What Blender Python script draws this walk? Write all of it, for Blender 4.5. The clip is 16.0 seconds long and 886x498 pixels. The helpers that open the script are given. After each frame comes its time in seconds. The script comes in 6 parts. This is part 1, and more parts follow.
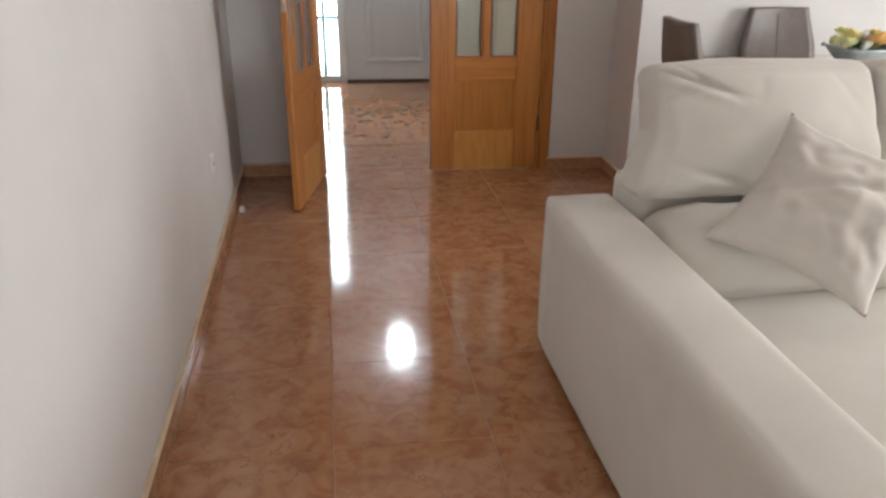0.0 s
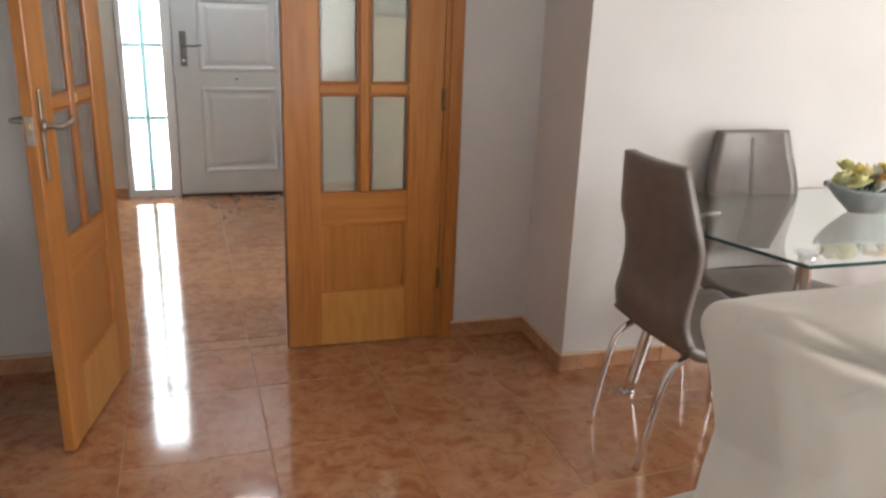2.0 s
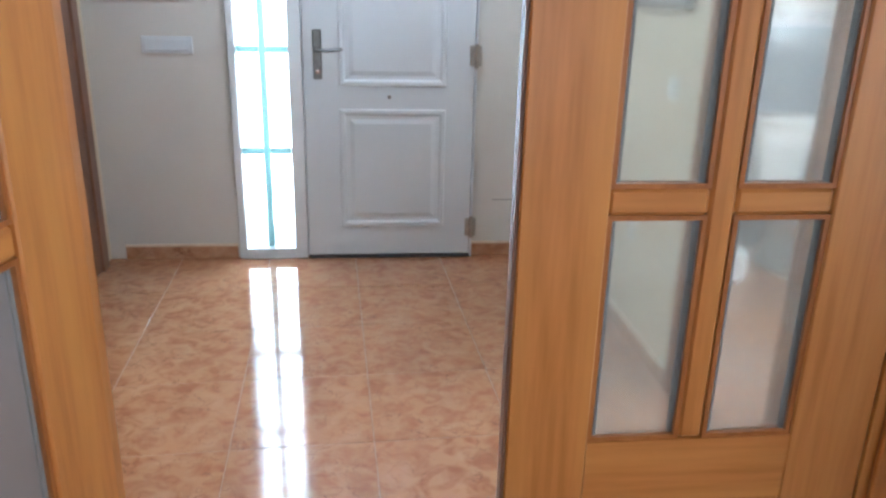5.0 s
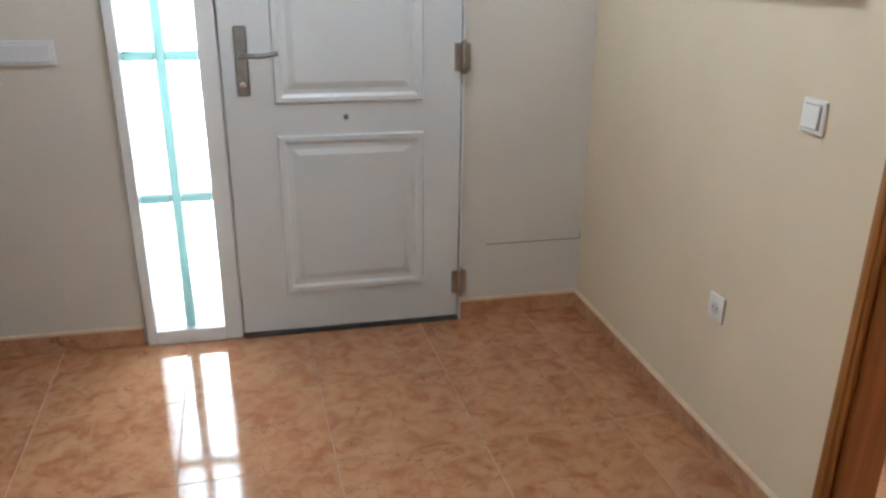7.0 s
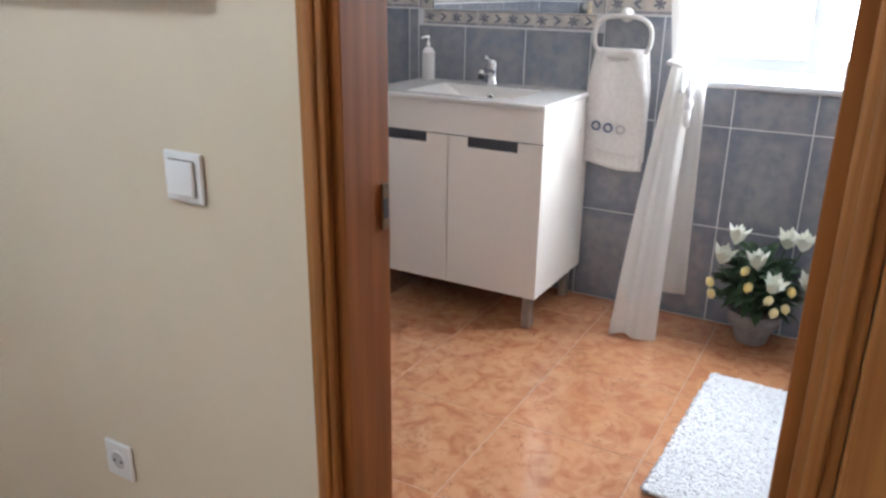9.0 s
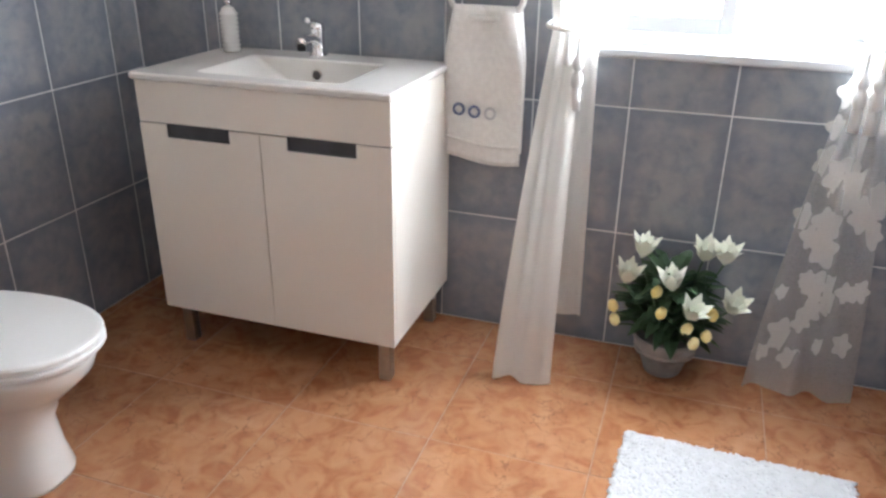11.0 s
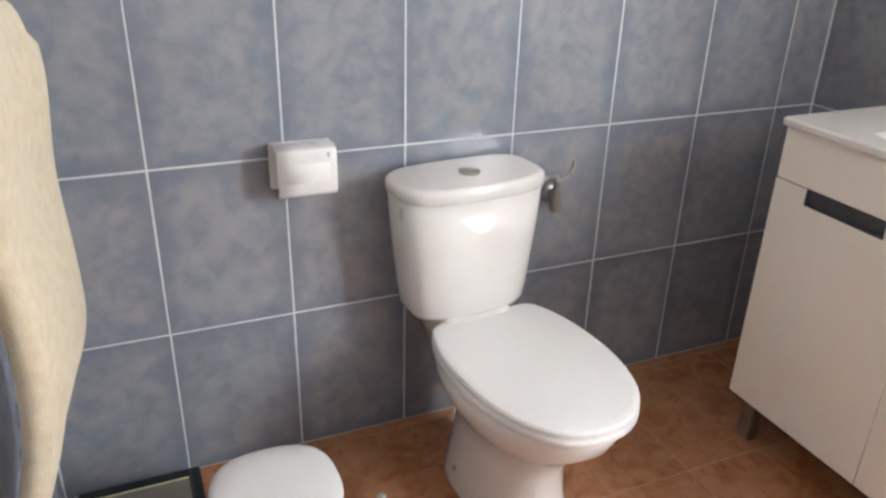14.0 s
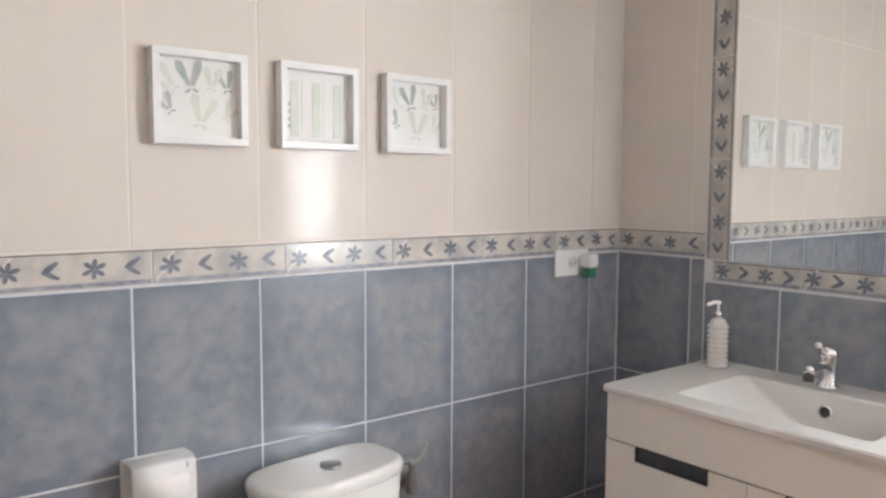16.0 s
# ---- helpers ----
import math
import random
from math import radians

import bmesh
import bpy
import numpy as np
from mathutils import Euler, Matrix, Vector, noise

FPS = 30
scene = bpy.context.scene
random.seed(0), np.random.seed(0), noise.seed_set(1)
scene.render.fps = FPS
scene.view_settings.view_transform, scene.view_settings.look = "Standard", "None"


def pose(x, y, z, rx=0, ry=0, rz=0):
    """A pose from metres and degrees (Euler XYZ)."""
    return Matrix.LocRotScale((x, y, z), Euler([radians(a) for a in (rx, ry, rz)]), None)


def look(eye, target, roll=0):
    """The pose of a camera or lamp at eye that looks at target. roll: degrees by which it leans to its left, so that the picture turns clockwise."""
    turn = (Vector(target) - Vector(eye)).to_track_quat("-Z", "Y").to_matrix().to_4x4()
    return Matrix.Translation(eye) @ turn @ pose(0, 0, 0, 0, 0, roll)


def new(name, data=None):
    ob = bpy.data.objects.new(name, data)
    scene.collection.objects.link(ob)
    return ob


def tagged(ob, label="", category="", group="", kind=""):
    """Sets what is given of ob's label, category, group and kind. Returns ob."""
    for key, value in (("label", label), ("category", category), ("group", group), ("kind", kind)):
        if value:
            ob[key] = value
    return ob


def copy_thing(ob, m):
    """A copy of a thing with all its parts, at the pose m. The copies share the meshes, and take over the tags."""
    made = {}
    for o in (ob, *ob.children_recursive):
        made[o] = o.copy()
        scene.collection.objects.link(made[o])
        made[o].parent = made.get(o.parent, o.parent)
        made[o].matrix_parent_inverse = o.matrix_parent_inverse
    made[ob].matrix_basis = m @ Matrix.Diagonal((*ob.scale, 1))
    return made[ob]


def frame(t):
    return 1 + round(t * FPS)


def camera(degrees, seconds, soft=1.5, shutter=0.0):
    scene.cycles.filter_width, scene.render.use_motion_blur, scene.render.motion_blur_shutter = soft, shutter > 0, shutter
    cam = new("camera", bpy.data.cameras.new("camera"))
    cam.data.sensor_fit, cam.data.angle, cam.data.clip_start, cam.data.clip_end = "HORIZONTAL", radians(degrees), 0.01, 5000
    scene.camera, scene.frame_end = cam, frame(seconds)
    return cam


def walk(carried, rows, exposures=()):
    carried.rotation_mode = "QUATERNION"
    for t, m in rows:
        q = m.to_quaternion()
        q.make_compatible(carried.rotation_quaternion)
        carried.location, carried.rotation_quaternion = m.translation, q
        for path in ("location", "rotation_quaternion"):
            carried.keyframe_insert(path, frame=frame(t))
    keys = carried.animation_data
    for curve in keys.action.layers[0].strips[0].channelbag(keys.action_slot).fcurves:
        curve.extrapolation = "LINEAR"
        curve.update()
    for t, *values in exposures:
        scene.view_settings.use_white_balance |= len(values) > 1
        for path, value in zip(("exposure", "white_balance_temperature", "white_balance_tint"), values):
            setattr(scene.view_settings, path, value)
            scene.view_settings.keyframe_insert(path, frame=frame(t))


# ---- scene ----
cam = camera(60.4, 16.0, soft=2.6)
PATH = [
    (0, (0.538, 0.479, 1.372), (0.734, 2.307, 0.585), 0.4),
    (0.5, (0.571, 0.836, 1.385), (0.885, 2.704, 0.745), 0.6),
    (1, (0.597, 1.165, 1.38), (1.072, 3.006, 0.758), 0.8),
    (1.5, (0.696, 1.527, 1.38), (1.24, 3.35, 0.766), 2.1),
    (2, (0.691, 1.864, 1.386), (1.24, 3.692, 0.789), 2.1),
    (2.5, (0.756, 2.194, 1.396), (1.226, 4.046, 0.807), 2.0),
    (3, (0.723, 2.541, 1.391), (1.107, 4.412, 0.798), 2.0),
    (3.5, (0.788, 2.874, 1.372), (1.1, 4.758, 0.778), 2.1),
    (4, (0.768, 3.19, 1.364), (1.032, 5.08, 0.76), 1.7),
    (4.5, (0.743, 3.475, 1.369), (0.946, 5.366, 0.747), 1.3),
    (6.8, (0.557, 4.825, 1.408), (0.873, 6.67, 0.703), 0.5),
    (7, (0.566, 4.901, 1.392), (0.982, 6.727, 0.69), 0.6),
    (7.5, (0.667, 5.126, 1.387), (1.383, 6.858, 0.687), 0.8),
    (8, (0.642, 5.302, 1.357), (1.857, 6.752, 0.708), -0.2),
    (8.5, (0.767, 5.409, 1.353), (2.265, 6.557, 0.691), 0.3),
    (9, (0.997, 5.52, 1.357), (2.64, 6.452, 0.697), 0.8),
    (9.2, (1.082, 5.561, 1.361), (2.773, 6.4, 0.697), 1.2),
    (11.3, (1.88, 5.88, 1.376), (3.611, 6.434, 0.541), 1.4),
    (11.5, (1.931, 5.92, 1.408), (3.627, 6.509, 0.528), 2.1),
    (12, (2.035, 5.96, 1.402), (3.582, 6.806, 0.457), 0.5),
    (12.5, (2.103, 6.062, 1.392), (3.499, 7.122, 0.429), 0.1),
    (13, (2.148, 6.123, 1.382), (3.317, 7.423, 0.411), 0.7),
    (13.5, (2.188, 6.136, 1.382), (3.109, 7.646, 0.448), 1.6),
    (14, (2.185, 6.118, 1.392), (2.916, 7.777, 0.548), 1.6),
    (14.5, (2.132, 6.097, 1.421), (2.823, 7.865, 0.792), -0.2),
    (15, (2.067, 6.092, 1.451), (2.902, 7.858, 1.022), -0.9),
    (15.5, (2.032, 6.117, 1.466), (3.087, 7.793, 1.184), -0.5),
    (16, (2.031, 6.107, 1.464), (3.271, 7.668, 1.303), 0.3),
]

walk(cam, [(t, look(eye, target, roll)) for t, eye, target, roll in PATH],
     exposures=[(0, 0.16, 6450, 10), (1.0, 0.10, 6450, 10), (1.5, 0.2, 6600, 10), (2.0, 0.28, 6600, 10), (3.0, 0.58, 6500, 10), (3.5, 0.62, 6000, 8), (4.5, 0.75, 5350, 7), (7.0, 0.46, 6150, 8), (7.5, 0.50, 6250, 9), (8.0, 0.64, 6000, 8), (8.5, 0.52, 5800, 8), (9.0, 0.40, 5800, 9), (11.5, 0.45, 6100, 9), (13.5, 0.64, 6300, 10), (14.0, 0.56, 6300, 10), (14.5, 0.42, 6450, 10), (16.0, 0.36, 6300, 10)])

# ---- world, sun and window light ----
world = bpy.data.worlds.new("sky")
scene.world = world
world.use_nodes = True
wn = world.node_tree.nodes
sky = wn.new("ShaderNodeTexSky")
sky.sky_type, sky.sun_disc = "NISHITA", False
sky.sun_elevation, sky.sun_rotation = radians(48), radians(150)
wn["Background"].inputs["Strength"].default_value = 0.12
world.node_tree.links.new(sky.outputs["Color"], wn["Background"].inputs["Color"])


def window_lamp(name, where, target, w, h, watts, colour=(1, 1, 1)):
    """Skylight that enters by a window opening."""
    data = bpy.data.lights.new(name, "AREA")
    data.shape, data.size, data.size_y, data.energy, data.color = "RECTANGLE", w, h, watts, colour
    ob = new(name, data)
    ob.matrix_world = look(where, target)
    return ob


sun_data = bpy.data.lights.new("sun", "SUN")
sun_data.energy, sun_data.angle, sun_data.color = 2.5, radians(0.6), (1, 0.95, 0.88)
new("sun", sun_data).matrix_world = look((0, 0, 10), (0.45, 0.78, 10 - 1.0))

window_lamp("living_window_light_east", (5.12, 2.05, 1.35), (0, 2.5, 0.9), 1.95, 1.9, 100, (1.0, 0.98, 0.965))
# added fill from the south, where no window is known
window_lamp("added_fill_south", (1.6, -2.42, 1.35), (1.6, 2, 1.0), 1.7, 2.0, 10, (1.0, 0.98, 0.96))
window_lamp("bath_window_light", (4.335, 5.75, 1.565), (2.0, 7.0, 1.15), 0.80, 1.02, 88, (0.97, 0.98, 1.0))
window_lamp("sidelight_light", (0.206, 7.835, 1.08), (0.206, 5, 0.6), 0.24, 1.98, 16, (0.84, 0.94, 1.0))

# ---- materials ----
def mat(name, c1, c2=None, rough=0.5, scale=6.0, detail=5.0, bump=0.0, bscale=120.0, metal=0.0, coat=0.0,
        stretch=(1, 1, 1), lo=0.35, hi=0.65, c3=None, scale3=2.0, rand=False, rough2=None, spec=0.5, sheen=0.0, trans=0.0, alpha=1.0, distort=0.0, bdist=0.002):
    """A procedural surface: two colours mixed by fine noise, a third by broad noise, with fine relief."""
    m = bpy.data.materials.new(name)
    m.use_nodes = True
    nt = m.node_tree
    n, l = nt.nodes, nt.links
    b = n["Principled BSDF"]
    b.inputs["Roughness"].default_value, b.inputs["Metallic"].default_value = rough, metal
    b.inputs["Coat Weight"].default_value, b.inputs["Coat Roughness"].default_value = coat, 0.06
    b.inputs["Specular IOR Level"].default_value, b.inputs["Sheen Weight"].default_value = spec, sheen
    b.inputs["Transmission Weight"].default_value, b.inputs["Alpha"].default_value = trans, alpha
    b.inputs["Base Color"].default_value = (*c1, 1)
    tc = n.new("ShaderNodeTexCoord")
    mp = n.new("ShaderNodeMapping")
    mp.inputs["Scale"].default_value = stretch
    l.new(tc.outputs["Object"], mp.inputs["Vector"])
    if rand:
        oi = n.new("ShaderNodeObjectInfo")
        mul = n.new("ShaderNodeMath")
        mul.operation = "MULTIPLY"
        mul.inputs[1].default_value = 37.0
        l.new(oi.outputs["Random"], mul.inputs[0])
        l.new(mul.outputs[0], mp.inputs["Location"])
    if c2:
        t = n.new("ShaderNodeTexNoise")
        t.inputs["Scale"].default_value, t.inputs["Detail"].default_value, t.inputs["Distortion"].default_value = scale, detail, distort
        l.new(mp.outputs[0], t.inputs["Vector"])
        r = n.new("ShaderNodeValToRGB")
        r.color_ramp.elements[0].position, r.color_ramp.elements[1].position = lo, hi
        r.color_ramp.elements[0].color, r.color_ramp.elements[1].color = (*c1, 1), (*c2, 1)
        l.new(t.outputs["Fac"], r.inputs[0])
        out = r.outputs[0]
        if c3:
            t3 = n.new("ShaderNodeTexNoise")
            t3.inputs["Scale"].default_value, t3.inputs["Detail"].default_value, t3.inputs["Distortion"].default_value = scale3, 4, 0.8
            l.new(mp.outputs[0], t3.inputs["Vector"])
            r3 = n.new("ShaderNodeMapRange")
            r3.inputs[1].default_value, r3.inputs[2].default_value = 0.45, 0.75
            l.new(t3.outputs["Fac"], r3.inputs[0])
            mx = n.new("ShaderNodeMix")
            mx.data_type = "RGBA"
            l.new(r3.outputs[0], mx.inputs["Factor"])
            l.new(out, mx.inputs["A"])
            mx.inputs["B"].default_value = (*c3, 1)
            out = mx.outputs["Result"]
        l.new(out, b.inputs["Base Color"])
        if rough2 is not None:
            rr = n.new("ShaderNodeMapRange")
            rr.inputs[3].default_value, rr.inputs[4].default_value = rough, rough2
            l.new(t.outputs["Fac"], rr.inputs[0])
            l.new(rr.outputs[0], b.inputs["Roughness"])
    if bump:
        tb = n.new("ShaderNodeTexNoise")
        tb.inputs["Scale"].default_value, tb.inputs["Detail"].default_value = bscale, 4
        l.new(mp.outputs[0], tb.inputs["Vector"])
        bp = n.new("ShaderNodeBump")
        bp.inputs["Strength"].default_value, bp.inputs["Distance"].default_value = bump, bdist
        l.new(tb.outputs["Fac"], bp.inputs["Height"])
        l.new(bp.outputs[0], b.inputs["Normal"])
    return m


def veined(name, dark, mid, light, vein, rough):
    """Glazed marbled ceramic: cloudy body, warped cracks as veins, one cloud pattern a tile."""
    m = mat(name, dark, mid, rough=rough, scale=13.0, detail=12, lo=0.36, hi=0.60, c3=light, scale3=9.0, rand=True, bump=0.0, bscale=9, coat=0.4, distort=1.2)
    n, l = m.node_tree.nodes, m.node_tree.links
    mp = next(x for x in n if x.bl_idname == "ShaderNodeMapping")
    mx = next(x for x in n if x.bl_idname == "ShaderNodeMix")
    warp = n.new("ShaderNodeTexNoise")
    warp.inputs["Scale"].default_value, warp.inputs["Detail"].default_value = 6.0, 5.0
    l.new(mp.outputs[0], warp.inputs["Vector"])
    add = n.new("ShaderNodeVectorMath")
    add.operation = "MULTIPLY_ADD"
    add.inputs[1].default_value = (0.34, 0.34, 0.34)
    l.new(warp.outputs["Color"], add.inputs[0])
    l.new(mp.outputs[0], add.inputs[2])
    v = n.new("ShaderNodeTexVoronoi")
    v.feature = "DISTANCE_TO_EDGE"
    v.inputs["Scale"].default_value = 11.0
    l.new(add.outputs[0], v.inputs["Vector"])
    rm = n.new("ShaderNodeMapRange")
    rm.inputs[1].default_value, rm.inputs[2].default_value, rm.inputs[3].default_value, rm.inputs[4].default_value = 0.0, 0.024, 0.66, 0.0
    l.new(v.outputs["Distance"], rm.inputs[0])
    patch = n.new("ShaderNodeTexNoise")
    patch.inputs["Scale"].default_value = 9.0
    l.new(mp.outputs[0], patch.inputs["Vector"])
    pr = n.new("ShaderNodeMapRange")
    pr.inputs[1].default_value, pr.inputs[2].default_value = 0.44, 0.57
    l.new(patch.outputs["Fac"], pr.inputs[0])
    mul = n.new("ShaderNodeMath")
    mul.operation = "MULTIPLY"
    l.new(rm.outputs[0], mul.inputs[0])
    l.new(pr.outputs[0], mul.inputs[1])
    mv = n.new("ShaderNodeMix")
    mv.data_type = "RGBA"
    l.new(mul.outputs[0], mv.inputs["Factor"])
    l.new(mx.outputs["Result"], mv.inputs["A"])
    mv.inputs["B"].default_value = (*vein, 1)
    l.new(mv.outputs["Result"], n["Principled BSDF"].inputs["Base Color"])
    return m


FLOOR = veined("floor_ceramic", (0.300, 0.120, 0.053), (0.410, 0.195, 0.094), (0.450, 0.232, 0.120), (0.12, 0.05, 0.027), 0.1)
GROUT = mat("floor_grout", (0.41, 0.25, 0.165), (0.34, 0.20, 0.125), rough=0.8, scale=20, bump=0.2)
WHITE_WALL = mat("white_wall_paint", (0.67, 0.655, 0.642), (0.635, 0.62, 0.607), rough=0.75, scale=3, bump=0.25, bscale=60, bdist=0.003)
CREAM_WALL = mat("cream_wall_paint", (0.66, 0.575, 0.44), (0.635, 0.55, 0.415), rough=0.7, scale=3, bump=0.2, bscale=60, bdist=0.003)
ENTRANCE_WALL = mat("pale_entrance_paint", (0.62, 0.60, 0.56), (0.595, 0.575, 0.535), rough=0.7, scale=3, bump=0.2, bscale=60, bdist=0.003)
CEILING_PAINT = mat("ceiling_paint", (0.8, 0.79, 0.77), (0.77, 0.76, 0.74), rough=0.8, scale=3, bump=0.1)
SKIRT = veined("skirting_ceramic", (0.40, 0.19, 0.10), (0.50, 0.27, 0.15), (0.54, 0.33, 0.20), (0.15, 0.065, 0.035), 0.25)
BEAD = mat("skirting_bead", (0.70, 0.575, 0.43), (0.60, 0.45, 0.31), rough=0.4, scale=10)
NICKEL = mat("satin_nickel", (0.38, 0.345, 0.30), (0.31, 0.28, 0.24), rough=0.42, metal=1.0, scale=30)
OAK = mat("honey_oak", (0.46, 0.18, 0.044), (0.35, 0.13, 0.026), rough=0.34, scale=9, detail=7, stretch=(9, 9, 0.6), lo=0.32, hi=0.7, c3=(0.52, 0.232, 0.056), scale3=1.2, rand=True, bump=0.06, bscale=40, coat=0.15)
OAK_X = mat("honey_oak_rail", (0.46, 0.18, 0.044), (0.35, 0.13, 0.026), rough=0.34, scale=9, detail=7, stretch=(0.6, 9, 9), lo=0.32, hi=0.7, c3=(0.52, 0.232, 0.056), scale3=1.2, rand=True, bump=0.06, bscale=40, coat=0.15)
OAK_PANEL = mat("honey_oak_panel", (0.43, 0.18, 0.042), (0.36, 0.14, 0.03), rough=0.32, scale=7, detail=6, stretch=(7, 7, 0.5), rand=True, coat=0.15)
OAK_BEAD = mat("oak_glazing_bead", (0.33, 0.118, 0.028), (0.26, 0.088, 0.02), rough=0.34, scale=9, detail=6, stretch=(6, 6, 0.8), rand=True, coat=0.15)
OAK_PALE = mat("pale_oak_rail", (0.55, 0.27, 0.07), (0.47, 0.21, 0.05), rough=0.32, scale=7, detail=6, stretch=(6, 6, 0.8), rand=True, coat=0.15)
PINE = mat("stained_pine", (0.34, 0.135, 0.032), (0.22, 0.078, 0.018), rough=0.5, spec=0.3, scale=5, detail=7, stretch=(13, 13, 0.45), lo=0.36, hi=0.60, c3=(0.40, 0.185, 0.055), scale3=1.0, bump=0.08, bscale=30, coat=0.04, distort=0.6)
PINE_RED = mat("red_stained_lining", (0.25, 0.088, 0.022), (0.185, 0.06, 0.014), rough=0.6, scale=5, detail=6, stretch=(10, 10, 0.4), lo=0.35, hi=0.65, spec=0.12)
DARK_WOOD = mat("dark_door_wood", (0.13, 0.06, 0.035), (0.18, 0.085, 0.05), rough=0.4, scale=7, stretch=(8, 8, 0.5))
CHROME = mat("chrome", (0.78, 0.78, 0.79), rough=0.12, metal=1.0)
DOOR_STEEL = mat("grey_door_steel", (0.24, 0.24, 0.235), (0.19, 0.19, 0.185), rough=0.4, metal=1.0, scale=40)
STEEL = mat("satin_steel", (0.42, 0.41, 0.39), (0.36, 0.35, 0.33), rough=0.32, metal=1.0, scale=40)
BRASS = mat("aged_brass", (0.62, 0.50, 0.30), (0.48, 0.37, 0.2), rough=0.3, metal=1.0, scale=30)
BRASS_DARK = mat("tarnished_brass", (0.26, 0.17, 0.09), (0.2, 0.13, 0.07), rough=0.4, metal=1.0, scale=30)
WHITE_LACQUER = mat("white_lacquer", (0.80, 0.762, 0.695), (0.78, 0.742, 0.675), rough=0.38, scale=2, bump=0.03, bscale=25)
DOOR_WHITE = mat("white_door_paint", (0.61, 0.645, 0.68), (0.59, 0.625, 0.66), rough=0.35, scale=3, bump=0.05, bscale=20)
PLASTIC_WHITE = mat("white_plastic", (0.75, 0.745, 0.735), (0.73, 0.725, 0.715), rough=0.3, scale=4)
CERAMIC = mat("white_sanitary_ceramic", (0.72, 0.70, 0.67), (0.70, 0.68, 0.65), rough=0.14, scale=2, coat=0.3)
RUBBER = mat("black_rubber", (0.03, 0.03, 0.033), (0.05, 0.05, 0.055), rough=0.7, scale=30)
DARK_INLAY = mat("anthracite_laminate", (0.045, 0.047, 0.055), (0.06, 0.062, 0.07), rough=0.45, scale=20)
SOFA = mat("cream_microfibre", (0.615, 0.58, 0.525), (0.595, 0.56, 0.505), rough=0.92, scale=10, detail=5, bump=0.25, bscale=420, sheen=0.25, c3=(0.635, 0.60, 0.545), scale3=2.5)
CUSHION = mat("beige_microfibre", (0.56, 0.52, 0.47), (0.53, 0.49, 0.44), rough=0.92, scale=8, detail=5, bump=0.25, bscale=420, sheen=0.3)
PU = mat("grey_faux_leather", (0.155, 0.13, 0.115), (0.18, 0.15, 0.135), rough=0.42, scale=20, bump=0.12, bscale=260)
BLUE_TILE = mat("blue_grey_glaze", (0.205, 0.224, 0.264), (0.288, 0.302, 0.33), rough=0.2, scale=24.0, detail=10, lo=0.30, hi=0.70, c3=(0.312, 0.318, 0.33), scale3=11.0, rand=True, bump=0.06, bscale=7, coat=0.12, distort=0.15, bdist=0.004)


def glaze_rim(m, half_w, half_h, rim, most):
    """The glaze pooled at the tile's rim: a cloudy darker edge in each tile."""
    n, l = m.node_tree.nodes, m.node_tree.links
    b = n["Principled BSDF"]
    tc = next(x for x in n if x.bl_idname == "ShaderNodeTexCoord")
    base = b.inputs["Base Color"].links[0].from_socket
    sep = n.new("ShaderNodeSeparateXYZ")
    l.new(tc.outputs["Object"], sep.inputs[0])
    sides = []
    for out, half in ((sep.outputs["X"], half_w), (sep.outputs["Z"], half_h)):
        size = n.new("ShaderNodeMath")
        size.operation = "ABSOLUTE"
        l.new(out, size.inputs[0])
        away = n.new("ShaderNodeMath")
        away.operation = "SUBTRACT"
        away.inputs[0].default_value = half
        l.new(size.outputs[0], away.inputs[1])
        sides.append(away)
    near = n.new("ShaderNodeMath")
    near.operation = "MINIMUM"
    l.new(sides[0].outputs[0], near.inputs[0])
    l.new(sides[1].outputs[0], near.inputs[1])
    cloud = n.new("ShaderNodeTexNoise")
    cloud.inputs["Scale"].default_value = 14.0
    mp = next(x for x in n if x.bl_idname == "ShaderNodeMapping")
    l.new(mp.outputs[0], cloud.inputs["Vector"])
    shift = n.new("ShaderNodeMath")
    shift.operation = "MULTIPLY_ADD"
    shift.inputs[1].default_value, shift.inputs[2].default_value = 0.08, -0.04
    l.new(cloud.outputs["Fac"], shift.inputs[0])
    total = n.new("ShaderNodeMath")
    l.new(near.outputs[0], total.inputs[0])
    l.new(shift.outputs[0], total.inputs[1])
    rm = n.new("ShaderNodeMapRange")
    rm.inputs[1].default_value, rm.inputs[2].default_value, rm.inputs[3].default_value, rm.inputs[4].default_value = 0.0, 0.055, most, 0.0
    l.new(total.outputs[0], rm.inputs[0])
    mx = n.new("ShaderNodeMix")
    mx.data_type = "RGBA"
    l.new(rm.outputs[0], mx.inputs["Factor"])
    l.new(base, mx.inputs["A"])
    mx.inputs["B"].default_value = (*rim, 1)
    l.new(mx.outputs["Result"], b.inputs["Base Color"])


glaze_rim(BLUE_TILE, 0.15, 0.207, (0.155, 0.18, 0.235), 0.65)
CREAM_TILE = mat("cream_glaze", (0.68, 0.625, 0.57), (0.66, 0.605, 0.545), rough=0.11, scale=3, rand=True, bump=0.05, bscale=5, coat=0.0, spec=0.13, bdist=0.004)
WALL_GROUT = mat("wall_grout", (0.66, 0.67, 0.685), (0.58, 0.59, 0.61), rough=0.8, scale=25)


